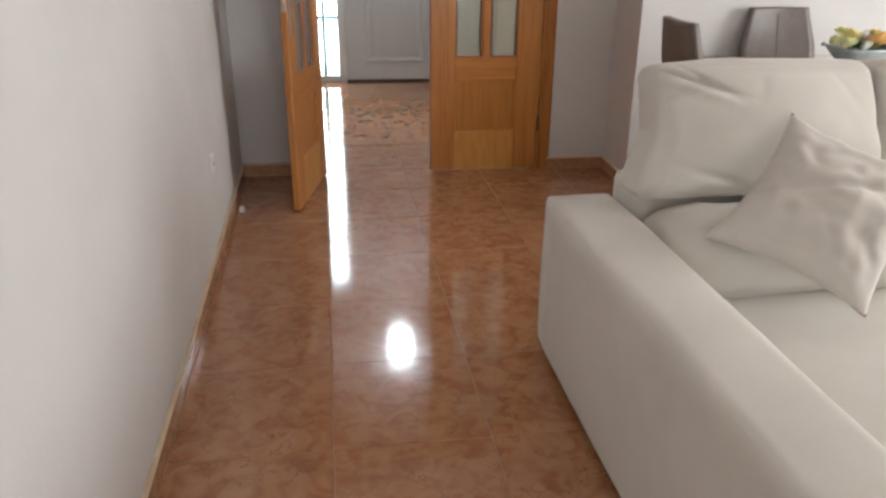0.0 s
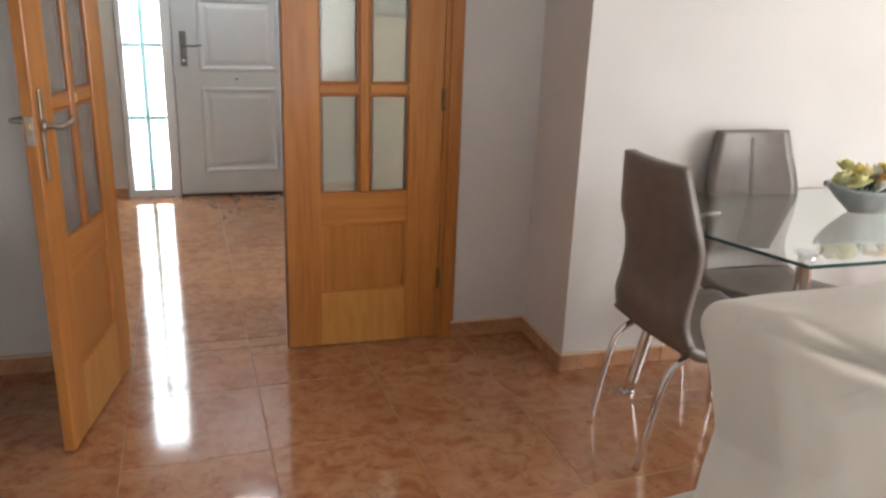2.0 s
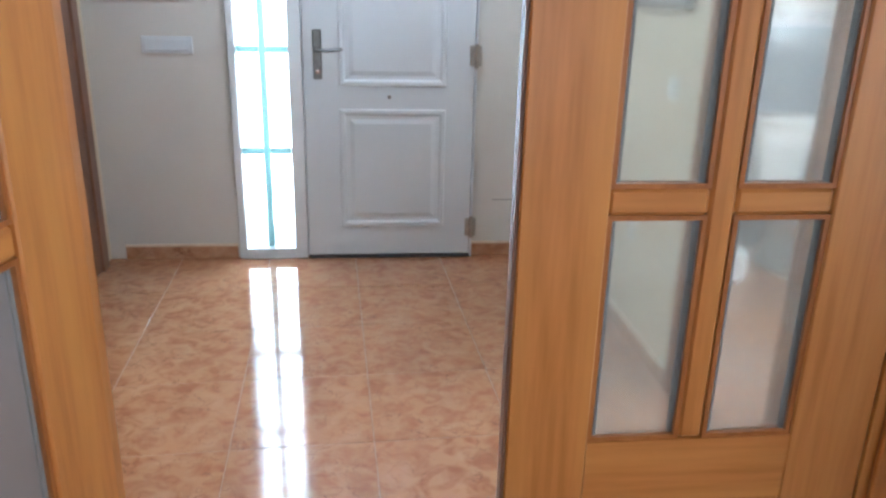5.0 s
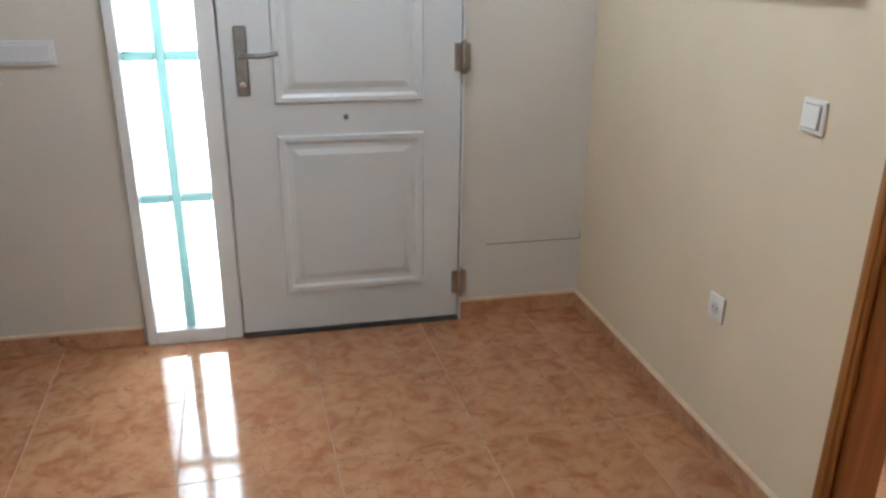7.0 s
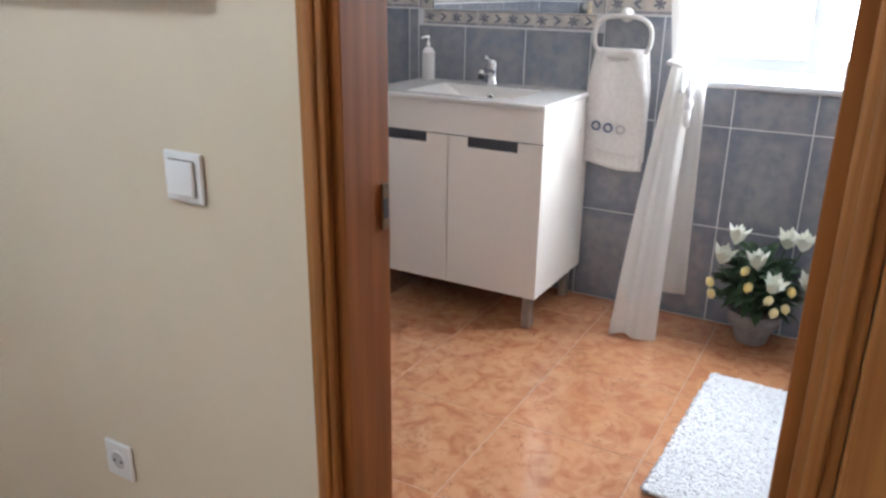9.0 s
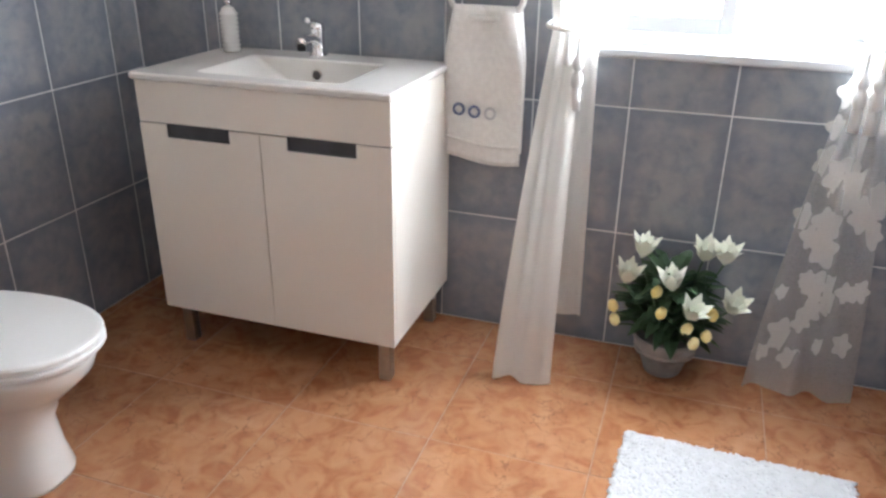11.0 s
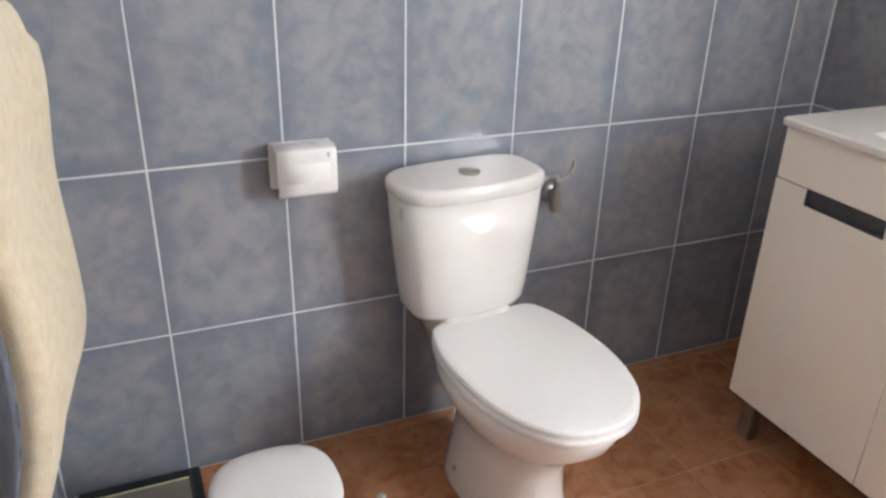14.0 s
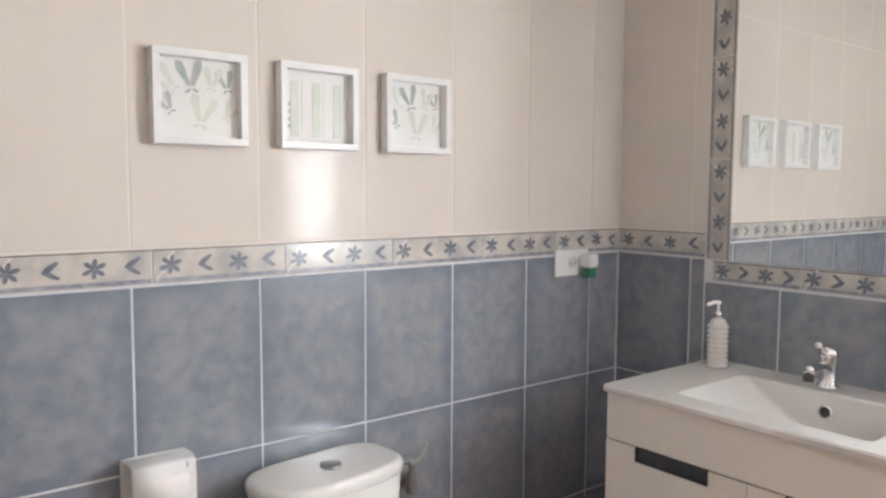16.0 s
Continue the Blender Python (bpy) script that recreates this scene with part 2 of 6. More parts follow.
def cream_above(m, height, colour):
    """Cream grout between the upper tiles, blue-white grout between the lower ones."""
    n, l = m.node_tree.nodes, m.node_tree.links
    b = n["Principled BSDF"]
    base = b.inputs["Base Color"].links[0].from_socket
    geo, sep, step, mx = n.new("ShaderNodeNewGeometry"), n.new("ShaderNodeSeparateXYZ"), n.new("ShaderNodeMath"), n.new("ShaderNodeMix")
    step.operation, step.inputs[1].default_value, mx.data_type = "GREATER_THAN", height, "RGBA"
    l.new(geo.outputs["Position"], sep.inputs[0])
    l.new(sep.outputs["Z"], step.inputs[0])
    l.new(step.outputs[0], mx.inputs["Factor"])
    l.new(base, mx.inputs["A"])
    mx.inputs["B"].default_value = (*colour, 1)
    l.new(mx.outputs["Result"], b.inputs["Base Color"])


cream_above(WALL_GROUT, 1.325, (0.72, 0.675, 0.62))
BORDER = mat("border_glaze", (0.60, 0.56, 0.505), (0.42, 0.405, 0.39), rough=0.2, scale=14, detail=6, lo=0.4, hi=0.62, rand=True, coat=0.3)
MOTIF = mat("border_motif_paint", (0.12, 0.13, 0.165), (0.22, 0.23, 0.265), rough=0.25, scale=40)
BORDER_SLASH = mat("border_slash_paint", (0.74, 0.70, 0.64), (0.66, 0.62, 0.56), rough=0.2, scale=40)
BORDER_LINE = mat("border_dark_line", (0.13, 0.10, 0.09), (0.18, 0.14, 0.12), rough=0.3, scale=40)
BORDER_EDGE = mat("border_edge_paint", (0.20, 0.21, 0.26), (0.42, 0.42, 0.44), rough=0.25, scale=30)
TOWEL_WHITE = mat("white_terry", (0.80, 0.78, 0.75), (0.73, 0.71, 0.68), rough=0.95, scale=60, bump=0.6, bscale=350, sheen=0.3, bdist=0.003)
TOWEL_CREAM = mat("cream_terry", (0.62, 0.535, 0.38), (0.54, 0.46, 0.315), rough=0.95, scale=50, bump=0.6, bscale=420, sheen=0.3, bdist=0.005)
RING_BLUE = mat("blue_embroidery", (0.10, 0.12, 0.22), (0.14, 0.16, 0.26), rough=0.8, scale=90)
RING_GREY = mat("grey_embroidery", (0.5, 0.49, 0.49), (0.56, 0.55, 0.55), rough=0.8, scale=90)
RUG = mat("white_shag", (0.60, 0.605, 0.615), (0.54, 0.545, 0.555), rough=0.95, scale=40, sheen=0.0)
LEAF = mat("artificial_leaf", (0.035, 0.075, 0.035), (0.06, 0.12, 0.05), rough=0.5, scale=12)
PETAL_WHITE = mat("white_petal", (0.78, 0.78, 0.72), (0.70, 0.72, 0.60), rough=0.6, scale=12)
PETAL_YELLOW = mat("yellow_petal", (0.84, 0.68, 0.22), (0.84, 0.75, 0.40), rough=0.6, scale=12)
PETAL_ORANGE = mat("orange_petal", (0.84, 0.45, 0.12), (0.84, 0.60, 0.25), rough=0.6, scale=12)
PETAL_LIME = mat("lime_petal", (0.78, 0.77, 0.34), (0.82, 0.80, 0.50), rough=0.6, scale=12)
POT = mat("weathered_pot", (0.32, 0.30, 0.285), (0.21, 0.195, 0.185), rough=0.7, scale=18, bump=0.4, bscale=60, c3=(0.40, 0.34, 0.30), scale3=7)
BOWL = mat("glazed_bowl", (0.30, 0.355, 0.37), (0.40, 0.45, 0.46), rough=0.35, scale=25, bump=0.2, bscale=60)
PAPER = mat("tissue_paper", (0.82, 0.80, 0.78), (0.78, 0.76, 0.74), rough=0.9, scale=60, bump=0.2, bscale=200)
PALE_BOARD = mat("pale_print_board", (0.80, 0.795, 0.77), (0.75, 0.745, 0.72), rough=0.6, scale=9)
PRINT = mat("grey_print", (0.28, 0.32, 0.31), (0.46, 0.49, 0.47), rough=0.6, scale=25)
PRINT_PALE = mat("pale_green_print", (0.58, 0.63, 0.54), (0.68, 0.70, 0.64), rough=0.6, scale=12)
GREEN_LIQUID = mat("green_gel", (0.05, 0.22, 0.12), rough=0.2)
ALU = mat("white_aluminium", (0.72, 0.75, 0.78), (0.69, 0.72, 0.75), rough=0.4, scale=10)
GLASS = mat("clear_glass", (0.93, 0.97, 0.96), rough=0.02, trans=1.0)
TABLE_GLASS = mat("table_glass", (0.88, 0.96, 0.94), rough=0.01, trans=1.0)
GLASS_EDGE = mat("dark_glass_edge", (0.02, 0.07, 0.065), (0.03, 0.10, 0.09), rough=0.12, scale=20)
FROST = mat("satin_door_glass", (0.82, 0.85, 0.79), (0.78, 0.81, 0.75), rough=0.07, scale=5, trans=0.86, spec=0.6)
SIDE_GLASS = mat("frosted_side_glass", (0.93, 0.96, 0.95), (0.89, 0.93, 0.92), rough=0.45, scale=60, trans=1.0)
# the same door glass, with the dim corner behind the open leaf painted in
FROST_SHADED = mat("satin_door_glass_shaded", (0.37, 0.345, 0.33), (0.33, 0.305, 0.29), rough=0.15, scale=5, trans=0.55, spec=0.6)
BEVEL_GLASS = mat("bevelled_glass_rim", (0.86, 0.9, 0.87), rough=0.04, trans=0.8)
MIRROR = mat("mirror_silver", (0.90, 0.91, 0.90), rough=0.015, metal=1.0)
PICTURE = mat("canvas_print", (0.35, 0.33, 0.30), (0.55, 0.52, 0.46), rough=0.7, scale=5)
FRAME_GREY = mat("grey_frame_wood", (0.16, 0.14, 0.125), (0.2, 0.18, 0.16), rough=0.5, scale=20)
SCALE_BLACK = mat("black_scale_glass", (0.015, 0.02, 0.02), rough=0.1, coat=0.5)
SCALE_TOP = mat("greenish_scale_top", (0.20, 0.19, 0.16), (0.26, 0.24, 0.2), rough=0.25, scale=6)


def sheer(name, colour, see, scale=0.0):
    """A thin curtain: part of the light goes straight through between its threads."""
    m = bpy.data.materials.new(name)
    m.use_nodes = True
    n, l = m.node_tree.nodes, m.node_tree.links
    n.clear()
    out, mix, add = n.new("ShaderNodeOutputMaterial"), n.new("ShaderNodeMixShader"), n.new("ShaderNodeMixShader")
    clear, body, glow = n.new("ShaderNodeBsdfTransparent"), n.new("ShaderNodeBsdfDiffuse"), n.new("ShaderNodeBsdfTranslucent")
    body.inputs[0].default_value = glow.inputs[0].default_value = (*colour, 1)
    tc, nz, rm = n.new("ShaderNodeTexCoord"), n.new("ShaderNodeTexNoise"), n.new("ShaderNodeMapRange")
    nz.inputs["Scale"].default_value = 300
    l.new(tc.outputs["Object"], nz.inputs["Vector"])
    rm.inputs[3].default_value, rm.inputs[4].default_value = max(see - 0.12, 0), min(see + 0.12, 1)
    l.new(nz.outputs["Fac"], rm.inputs[0])
    add.inputs[0].default_value = 0.45
    l.new(body.outputs[0], add.inputs[1])
    l.new(glow.outputs[0], add.inputs[2])
    l.new(rm.outputs[0], mix.inputs[0])
    l.new(add.outputs[0], mix.inputs[1])
    l.new(clear.outputs[0], mix.inputs[2])
    l.new(mix.outputs[0], out.inputs[0])
    return m


SHEER_SOLID = sheer("white_curtain_voile", (0.90, 0.875, 0.83), 0.06)
SHEER_THIN = sheer("thin_curtain_voile", (0.88, 0.86, 0.82), 0.68)
SHEER_MOTIF = sheer("curtain_flower_weave", (0.90, 0.88, 0.84), 0.42)


TEAL = sheer("teal_glazing_bar", (0.36, 0.52, 0.50), 0.0)


def lit(name, colour, strength):
    m = bpy.data.materials.new(name)
    m.use_nodes = True
    b = m.node_tree.nodes["Principled BSDF"]
    b.inputs["Base Color"].default_value = (*colour, 1)
    b.inputs["Emission Color"].default_value = (*colour, 1)
    b.inputs["Emission Strength"].default_value = strength
    return m


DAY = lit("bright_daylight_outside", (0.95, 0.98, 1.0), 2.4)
LAMP = lit("lit_lamp_diffuser", (0.88, 0.95, 1.0), 36.0)

# ---- building helpers ----
def mesh_object(name, bm, material, smooth=False):
    bmesh.ops.recalc_face_normals(bm, faces=bm.faces)
    me = bpy.data.meshes.new(name)
    bm.to_mesh(me)
    bm.free()
    if smooth:
        me.shade_smooth()
    for m in (material if isinstance(material, (list, tuple)) else [material]):
        me.materials.append(m)
    return new(name, me)


def part(name, bm, material, parent, label="", smooth=False):
    """One mesh under a thing or a part."""
    ob = mesh_object(name, bm, material, smooth)
    ob.parent = parent
    return tagged(ob, label=label)


def thing(name, x, y, z, label, category, rz=0.0, group="", kind=""):
    """The root of a thing, at its base."""
    ob = new(name)
    ob.matrix_basis = pose(x, y, z, 0, 0, rz)
    ob.empty_display_size = 0.1
    return tagged(ob, label, category, group, kind)


def structure(name, bm, material, label="", category="", smooth=False):
    ob = mesh_object(name, bm, material, smooth)
    return tagged(ob, label=label, category=category, kind="structure")


def box(x0, x1, y0, y1, z0, z1, bevel=0.0, seg=1, bm=None):
    own = bm is None
    bm = bm or bmesh.new()
    v = [bm.verts.new((x, y, z)) for x in (x0, x1) for y in (y0, y1) for z in (z0, z1)]
    fs = [bm.faces.new([v[i] for i in q]) for q in ((0, 1, 3, 2), (4, 6, 7, 5), (0, 4, 5, 1), (2, 3, 7, 6), (0, 2, 6, 4), (1, 5, 7, 3))]
    if bevel:
        es = list({e for f in fs for e in f.edges})
        bmesh.ops.bevel(bm, geom=es, offset=bevel, segments=seg, affect="EDGES", profile=0.5)
    return bm


def prism(points, z0, z1, bevel=0.0, bm=None):
    """An upright prism over a polygon of (x, y)."""
    bm = bm or bmesh.new()
    lo, hi = [bm.verts.new((x, y, z0)) for x, y in points], [bm.verts.new((x, y, z1)) for x, y in points]
    n = len(points)
    fs = [bm.faces.new(lo[::-1]), bm.faces.new(hi)] + [bm.faces.new([lo[i], lo[(i + 1) % n], hi[(i + 1) % n], hi[i]]) for i in range(n)]
    if bevel:
        bmesh.ops.bevel(bm, geom=list({e for f in fs for e in f.edges}), offset=bevel, segments=2, affect="EDGES", profile=0.5)
    return bm


def loft(rings, caps=True, closed=False, bm=None):
    """Skin between rings of equal numbers of points."""
    bm = bm or bmesh.new()
    vs = [[bm.verts.new(p) for p in ring] for ring in rings]
    n = len(vs[0])
    for a, b in zip(vs, vs[1:] + ([vs[0]] if closed else [])):
        for i in range(n):
            bm.faces.new([a[i], a[(i + 1) % n], b[(i + 1) % n], b[i]])
    if caps and not closed:
        bm.faces.new(vs[0][::-1])
        bm.faces.new(vs[-1])
    return bm


def lathe(profile, n=28, x=0.0, y=0.0, z=0.0, bm=None):
    """A turned body from (radius, height) rows, round the z axis."""
    return loft([[(x + r * math.cos(2 * math.pi * i / n), y + r * math.sin(2 * math.pi * i / n), z + h) for i in range(n)] for r, h in profile], bm=bm)


def tube(points, r, n=12, bm=None, closed=False):
    """A round bar along points; r may be one radius or one a point."""
    pts = [Vector(p) for p in points]
    rs = r if isinstance(r, (list, tuple)) else [r] * len(pts)
    rings, side = [], None
    for i, p in enumerate(pts):
        a = pts[i - 1] if i or closed else p
        b = pts[(i + 1) % len(pts)] if i < len(pts) - 1 or closed else p
        way = (b - a).normalized()
        if side is None:
            side = way.orthogonal().normalized()
        side = (side - way * side.dot(way)).normalized()
        up = way.cross(side)
        rings.append([p + rs[i] * (math.cos(2 * math.pi * k / n) * side + math.sin(2 * math.pi * k / n) * up) for k in range(n)])
    return loft(rings, caps=not closed, closed=closed, bm=bm)


def arc(centre, r, a0, a1, n, axes=((1, 0, 0), (0, 0, 1))):
    u, v = Vector(axes[0]), Vector(axes[1])
    return [Vector(centre) + r * (math.cos(radians(a0 + (a1 - a0) * i / n)) * u + math.sin(radians(a0 + (a1 - a0) * i / n)) * v) for i in range(n + 1)]


def bent(points, n=6):
    """A smooth line through points (Catmull-Rom)."""
    p = [Vector(q) for q in points]
    p = [2 * p[0] - p[1]] + p + [2 * p[-1] - p[-2]]
    out = []
    for i in range(1, len(p) - 2):
        for k in range(n):
            t = k / n
            out.append(0.5 * (2 * p[i] + (p[i + 1] - p[i - 1]) * t + (2 * p[i - 1] - 5 * p[i] + 4 * p[i + 1] - p[i + 2]) * t * t + (3 * p[i] - p[i - 1] - 3 * p[i + 1] + p[i + 2]) * t ** 3))
    return out + [p[-2]]


def soft_box(sx, sy, sz, r, n=14, puff=(0, 0, 0), rough=0.0, seed=0.0, freq=4.0):
    """A stuffed box round the origin: rounded by r, its faces puffed out, with shallow dents."""
    bm = bmesh.new()
    bmesh.ops.create_cube(bm, size=2.0)
    bmesh.ops.subdivide_edges(bm, edges=bm.edges, cuts=n, use_grid_fill=True)
    half = Vector((sx, sy, sz)) / 2
    for v in bm.verts:
        u = v.co.copy()
        p = Vector([u[i] * half[i] for i in range(3)])
        inner = Vector([max(-half[i] + r, min(half[i] - r, p[i])) for i in range(3)])
        d = p - inner
        if d.length > 1e-6:
            k = max(abs(c) for c in d)
            p = inner + d.normalized() * k
        for i in range(3):
            j, k = (i + 1) % 3, (i + 2) % 3
            p[i] += puff[i] * u[i] * (1 - u[j] ** 2) * (1 - u[k] ** 2)
        if rough:
            w = Vector(noise.noise_vector(p * freq + Vector((seed, seed * 1.7, 0))))
            w2 = Vector(noise.noise_vector(p * freq * 3.1 + Vector((seed, 0, seed))))
            p += rough * (w + 0.35 * w2)
        v.co = p
    return bm


def moved(bm, m):
    bmesh.ops.transform(bm, matrix=m, verts=bm.verts)
    return bm


def sheet(f, nu, nv, thick=0.0, bm=None):
    """A grid surface from f(u, v), with u and v from 0 to 1, given a thickness."""
    bm = bm or bmesh.new()
    g = [[bm.verts.new(f(i / nu, j / nv)) for j in range(nv + 1)] for i in range(nu + 1)]
    fs = [bm.faces.new([g[i][j], g[i + 1][j], g[i + 1][j + 1], g[i][j + 1]]) for i in range(nu) for j in range(nv)]
    if thick:
        bmesh.ops.recalc_face_normals(bm, faces=bm.faces)
        bmesh.ops.solidify(bm, geom=fs, thickness=thick)
    return bm


# ---- setting: walls, floors, ceilings ----
CEIL = 2.5
LEFT = lambda y: 0.063 - 0.049 * y      # the living room's long wall leans a little off the others

structure("ground", box(-60, 60, -60, 60, -0.6, -0.35), mat("outside_ground", (0.3, 0.28, 0.25), (0.36, 0.33, 0.3), rough=0.9, scale=2), "pale dusty ground outside the house", "ground")
structure("floor", box(-1.2, 5.4, -2.7, 8.3, -0.35, -0.0014), GROUT, "floor bed with pale brown grout between tiles", "floor")
structure("ceiling", box(-1.2, 5.4, -2.7, 8.3, CEIL, CEIL + 0.2), CEILING_PAINT, "plain white painted ceiling", "ceiling")


def wall(name, bm, material, label):
    return structure(name, bm, material, label, "wall")


def holed(axis, a0, a1, b0, b1, z0, z1, holes):
    """A wall from a0 to a1 along an axis, b0 to b1 thick, with holes (h0, h1, low, high) that go through it."""
    bm = bmesh.new()

    def piece(p, q, lo, hi):
        if q - p > 1e-4 and hi - lo > 1e-4:
            box(*((p, q, b0, b1) if axis == "x" else (b0, b1, p, q)), lo, hi, bm=bm)
    at = a0
    for h0, h1, lo, hi in sorted(holes):
        piece(at, h0, z0, z1)
        piece(h0, h1, z0, lo)
        piece(h0, h1, hi, z1)
        at = h1
    piece(at, a1, z0, z1)
    return bm


# living room
wall("wall_west", prism([(LEFT(-2.45), -2.45), (LEFT(4.85), 4.85), (-0.42, 4.85), (-0.42, -2.45)], -0.004, CEIL), WHITE_WALL, "white painted plaster living room wall")
wall("wall_doorway", holed("x", -0.42, 1.985, 4.85, 4.97, -0.004, CEIL, [(0.245, 1.60, -0.004, 2.08)]), WHITE_WALL, "white painted wall with double door opening")
wall("wall_dining", box(1.985, 5.2, 4.435, 4.60, -0.004, CEIL), WHITE_WALL, "white painted plaster wall behind the dining table")
wall("wall_pillar", box(1.985, 5.2, 4.60, 4.97, -0.004, CEIL), WHITE_WALL, "white painted pillar beside the double door")
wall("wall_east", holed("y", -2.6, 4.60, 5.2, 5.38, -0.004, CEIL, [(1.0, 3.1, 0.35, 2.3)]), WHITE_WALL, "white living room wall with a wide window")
# the opening here is assumed, to let the south fill in
wall("wall_south", holed("x", -0.42, 5.2, -2.6, -2.45, -0.004, CEIL, [(0.7, 2.5, 0.1, 2.3)]), WHITE_WALL, "white living room wall with an added unseen window")
# hall
wall("wall_hall_west", box(-0.78, -0.63, 4.97, 7.88, -0.004, CEIL), CREAM_WALL, "cream painted hall wall")
wall("wall_hall_south", box(-0.63, -0.42, 4.85, 4.97, -0.004, CEIL), CREAM_WALL, "cream painted hall wall")
wall("wall_entrance", holed("x", -0.63, 1.806, 7.73, 7.88, -0.004, CEIL, [(0.035, 1.275, -0.004, 2.12)]), ENTRANCE_WALL, "pale painted entrance wall with white front door")
wall("wall_hall_east", holed("y", 4.97, 7.73, 1.806, 1.865, -0.004, CEIL, [(5.523, 6.165, -0.004, 2.06)]), CREAM_WALL, "cream painted hall wall with bathroom door opening")
# bathroom core walls; their glazed tiles come last
TN, TE, TW, TS = 7.8122, 4.1722, 1.9228, 5.03
wall_bn = wall("wall_bath_north", box(1.865, 4.36, TN, 7.98, -0.004, CEIL), WALL_GROUT, "bathroom wall of blue-grey and cream glazed tiles")
wall_be = wall("wall_bath_east", holed("y", TS, TN, TE, 4.36, -0.004, CEIL, [(5.30, 6.20, 1.01, 2.12)]), WALL_GROUT, "tiled bathroom wall with white window")
wall_bw = wall("wall_bath_west", holed("y", TS, TN, 1.865, TW, -0.004, CEIL, [(5.523, 6.165, -0.004, 2.06)]), WALL_GROUT, "tiled bathroom wall beside the door")
wall_bs = wall("wall_bath_south", box(1.865, 4.36, 4.975, TS, -0.004, CEIL), WALL_GROUT, "tiled bathroom wall")


# skirting of cut floor tiles with a pale bead on top
def skirting(x0, y0, x1, y1, side, name="baseboard"):
    """From one floor point to another; side: +1 puts its thickness to the left of that way."""
    a, b = Vector((x0, y0, 0)), Vector((x1, y1, 0))
    length, way = (b - a).length, (b - a).normalized()
    root = new(name)
    root.matrix_basis = Matrix.Translation(a) @ Matrix.Rotation(math.atan2(way.y, way.x), 4, "Z")
    tagged(root, "fired clay skirting tiles with a pale top bead", "skirting", kind="structure")
    n = max(1, round(length / 0.455))
    s = side * 0.012
    for i in range(n):
        part("skirting_tile", box(length * i / n + 0.0015, length * (i + 1) / n - 0.0015, min(0, s), max(0, s), 0.0, 0.066, 0.0015), SKIRT, root)
    part("bead", box(0, length, min(0, s * 1.25), max(0, s * 1.25), 0.066, 0.078, 0.003, 2), BEAD, root)


skirting(LEFT(-2.45), -2.45, LEFT(4.84), 4.84, -1)
skirting(1.63, 4.85, 1.985, 4.85, -1)
skirting(1.985, 4.85, 1.985, 4.435, -1)
skirting(1.973, 4.435, 5.2, 4.435, -1)
skirting(LEFT(4.85), 4.85, 0.17, 4.85, -1)
skirting(-0.55, 7.73, 0.03, 7.73, -1)
skirting(1.28, 7.73, 1.806, 7.73, -1)
skirting(1.806, 7.73, 1.806, 6.215, -1)
skirting(1.806, 5.345, 1.806, 4.97, -1)


# ---- doors and windows ----
def casing(name, axis, a0, a1, b0, b1, h, w, proud, material, label, moulded=True, lining=None):
    """A lined opening: jambs and head through the wall, moulded architraves on both faces."""
    root = thing(name, 0, 0, 0, label, "door frame", kind="structure")

    def bar(kind, p0, p1, q0, q1, z0, z1, bev):
        part(kind, box(*((p0, p1, q0, q1) if axis == "x" else (q0, q1, p0, p1)), z0, z1, bev, 2), lining if lining and kind in ("jamb", "head") else material, root)
    t = 0.03
    bar("jamb", a0, a0 + t, b0, b1, 0, h, 0.002)
    bar("jamb", a1 - t, a1, b0, b1, 0, h, 0.002)
    bar("head", a0, a1, b0, b1, h, h + t, 0.002)
    for q, s in ((b0, -1), (b1, 1)):
        lo, hi = sorted((q, q + s * proud))
        lo2, hi2 = sorted((q, q + s * (proud + 0.006)))
        for p, d in ((a0 + 0.012, -1), (a1 - 0.012, 1)):
            bar("architrave", *sorted((p, p + d * w)), lo, hi, 0, h + 0.012, 0.005)
            if moulded:
                bar("moulding", *sorted((p + d * 0.012, p + d * 0.030)), lo2, hi2, 0, h + 0.02, 0.004)
        bar("architrave", a0 + 0.012 - w, a1 - 0.012 + w, lo, hi, h + 0.0125, h + 0.0125 + w, 0.005)
    return root


casing("door_1", "x", 0.245, 1.60, 4.85, 4.97, 2.05, 0.055, 0.012, OAK, "honey oak double door frame to the hall", False)
casing("door_2", "y", 5.523, 6.165, 1.806, 1.917, 2.03, 0.044, 0.014, PINE, "reddish pine door frame to the bathroom", lining=PINE_RED)

south_post = part("post", box(1.790, 1.8055, 5.35, 5.490, 0.0, 2.086, 0.004, 2), PINE, bpy.data.objects["door_2"], "wide knotty pine board beside the door")
for y in (5.362, 5.420):
    part("bead", box(1.786, 1.790, y, y + 0.012, 0.0, 2.08, 0.0015), PINE, south_post)


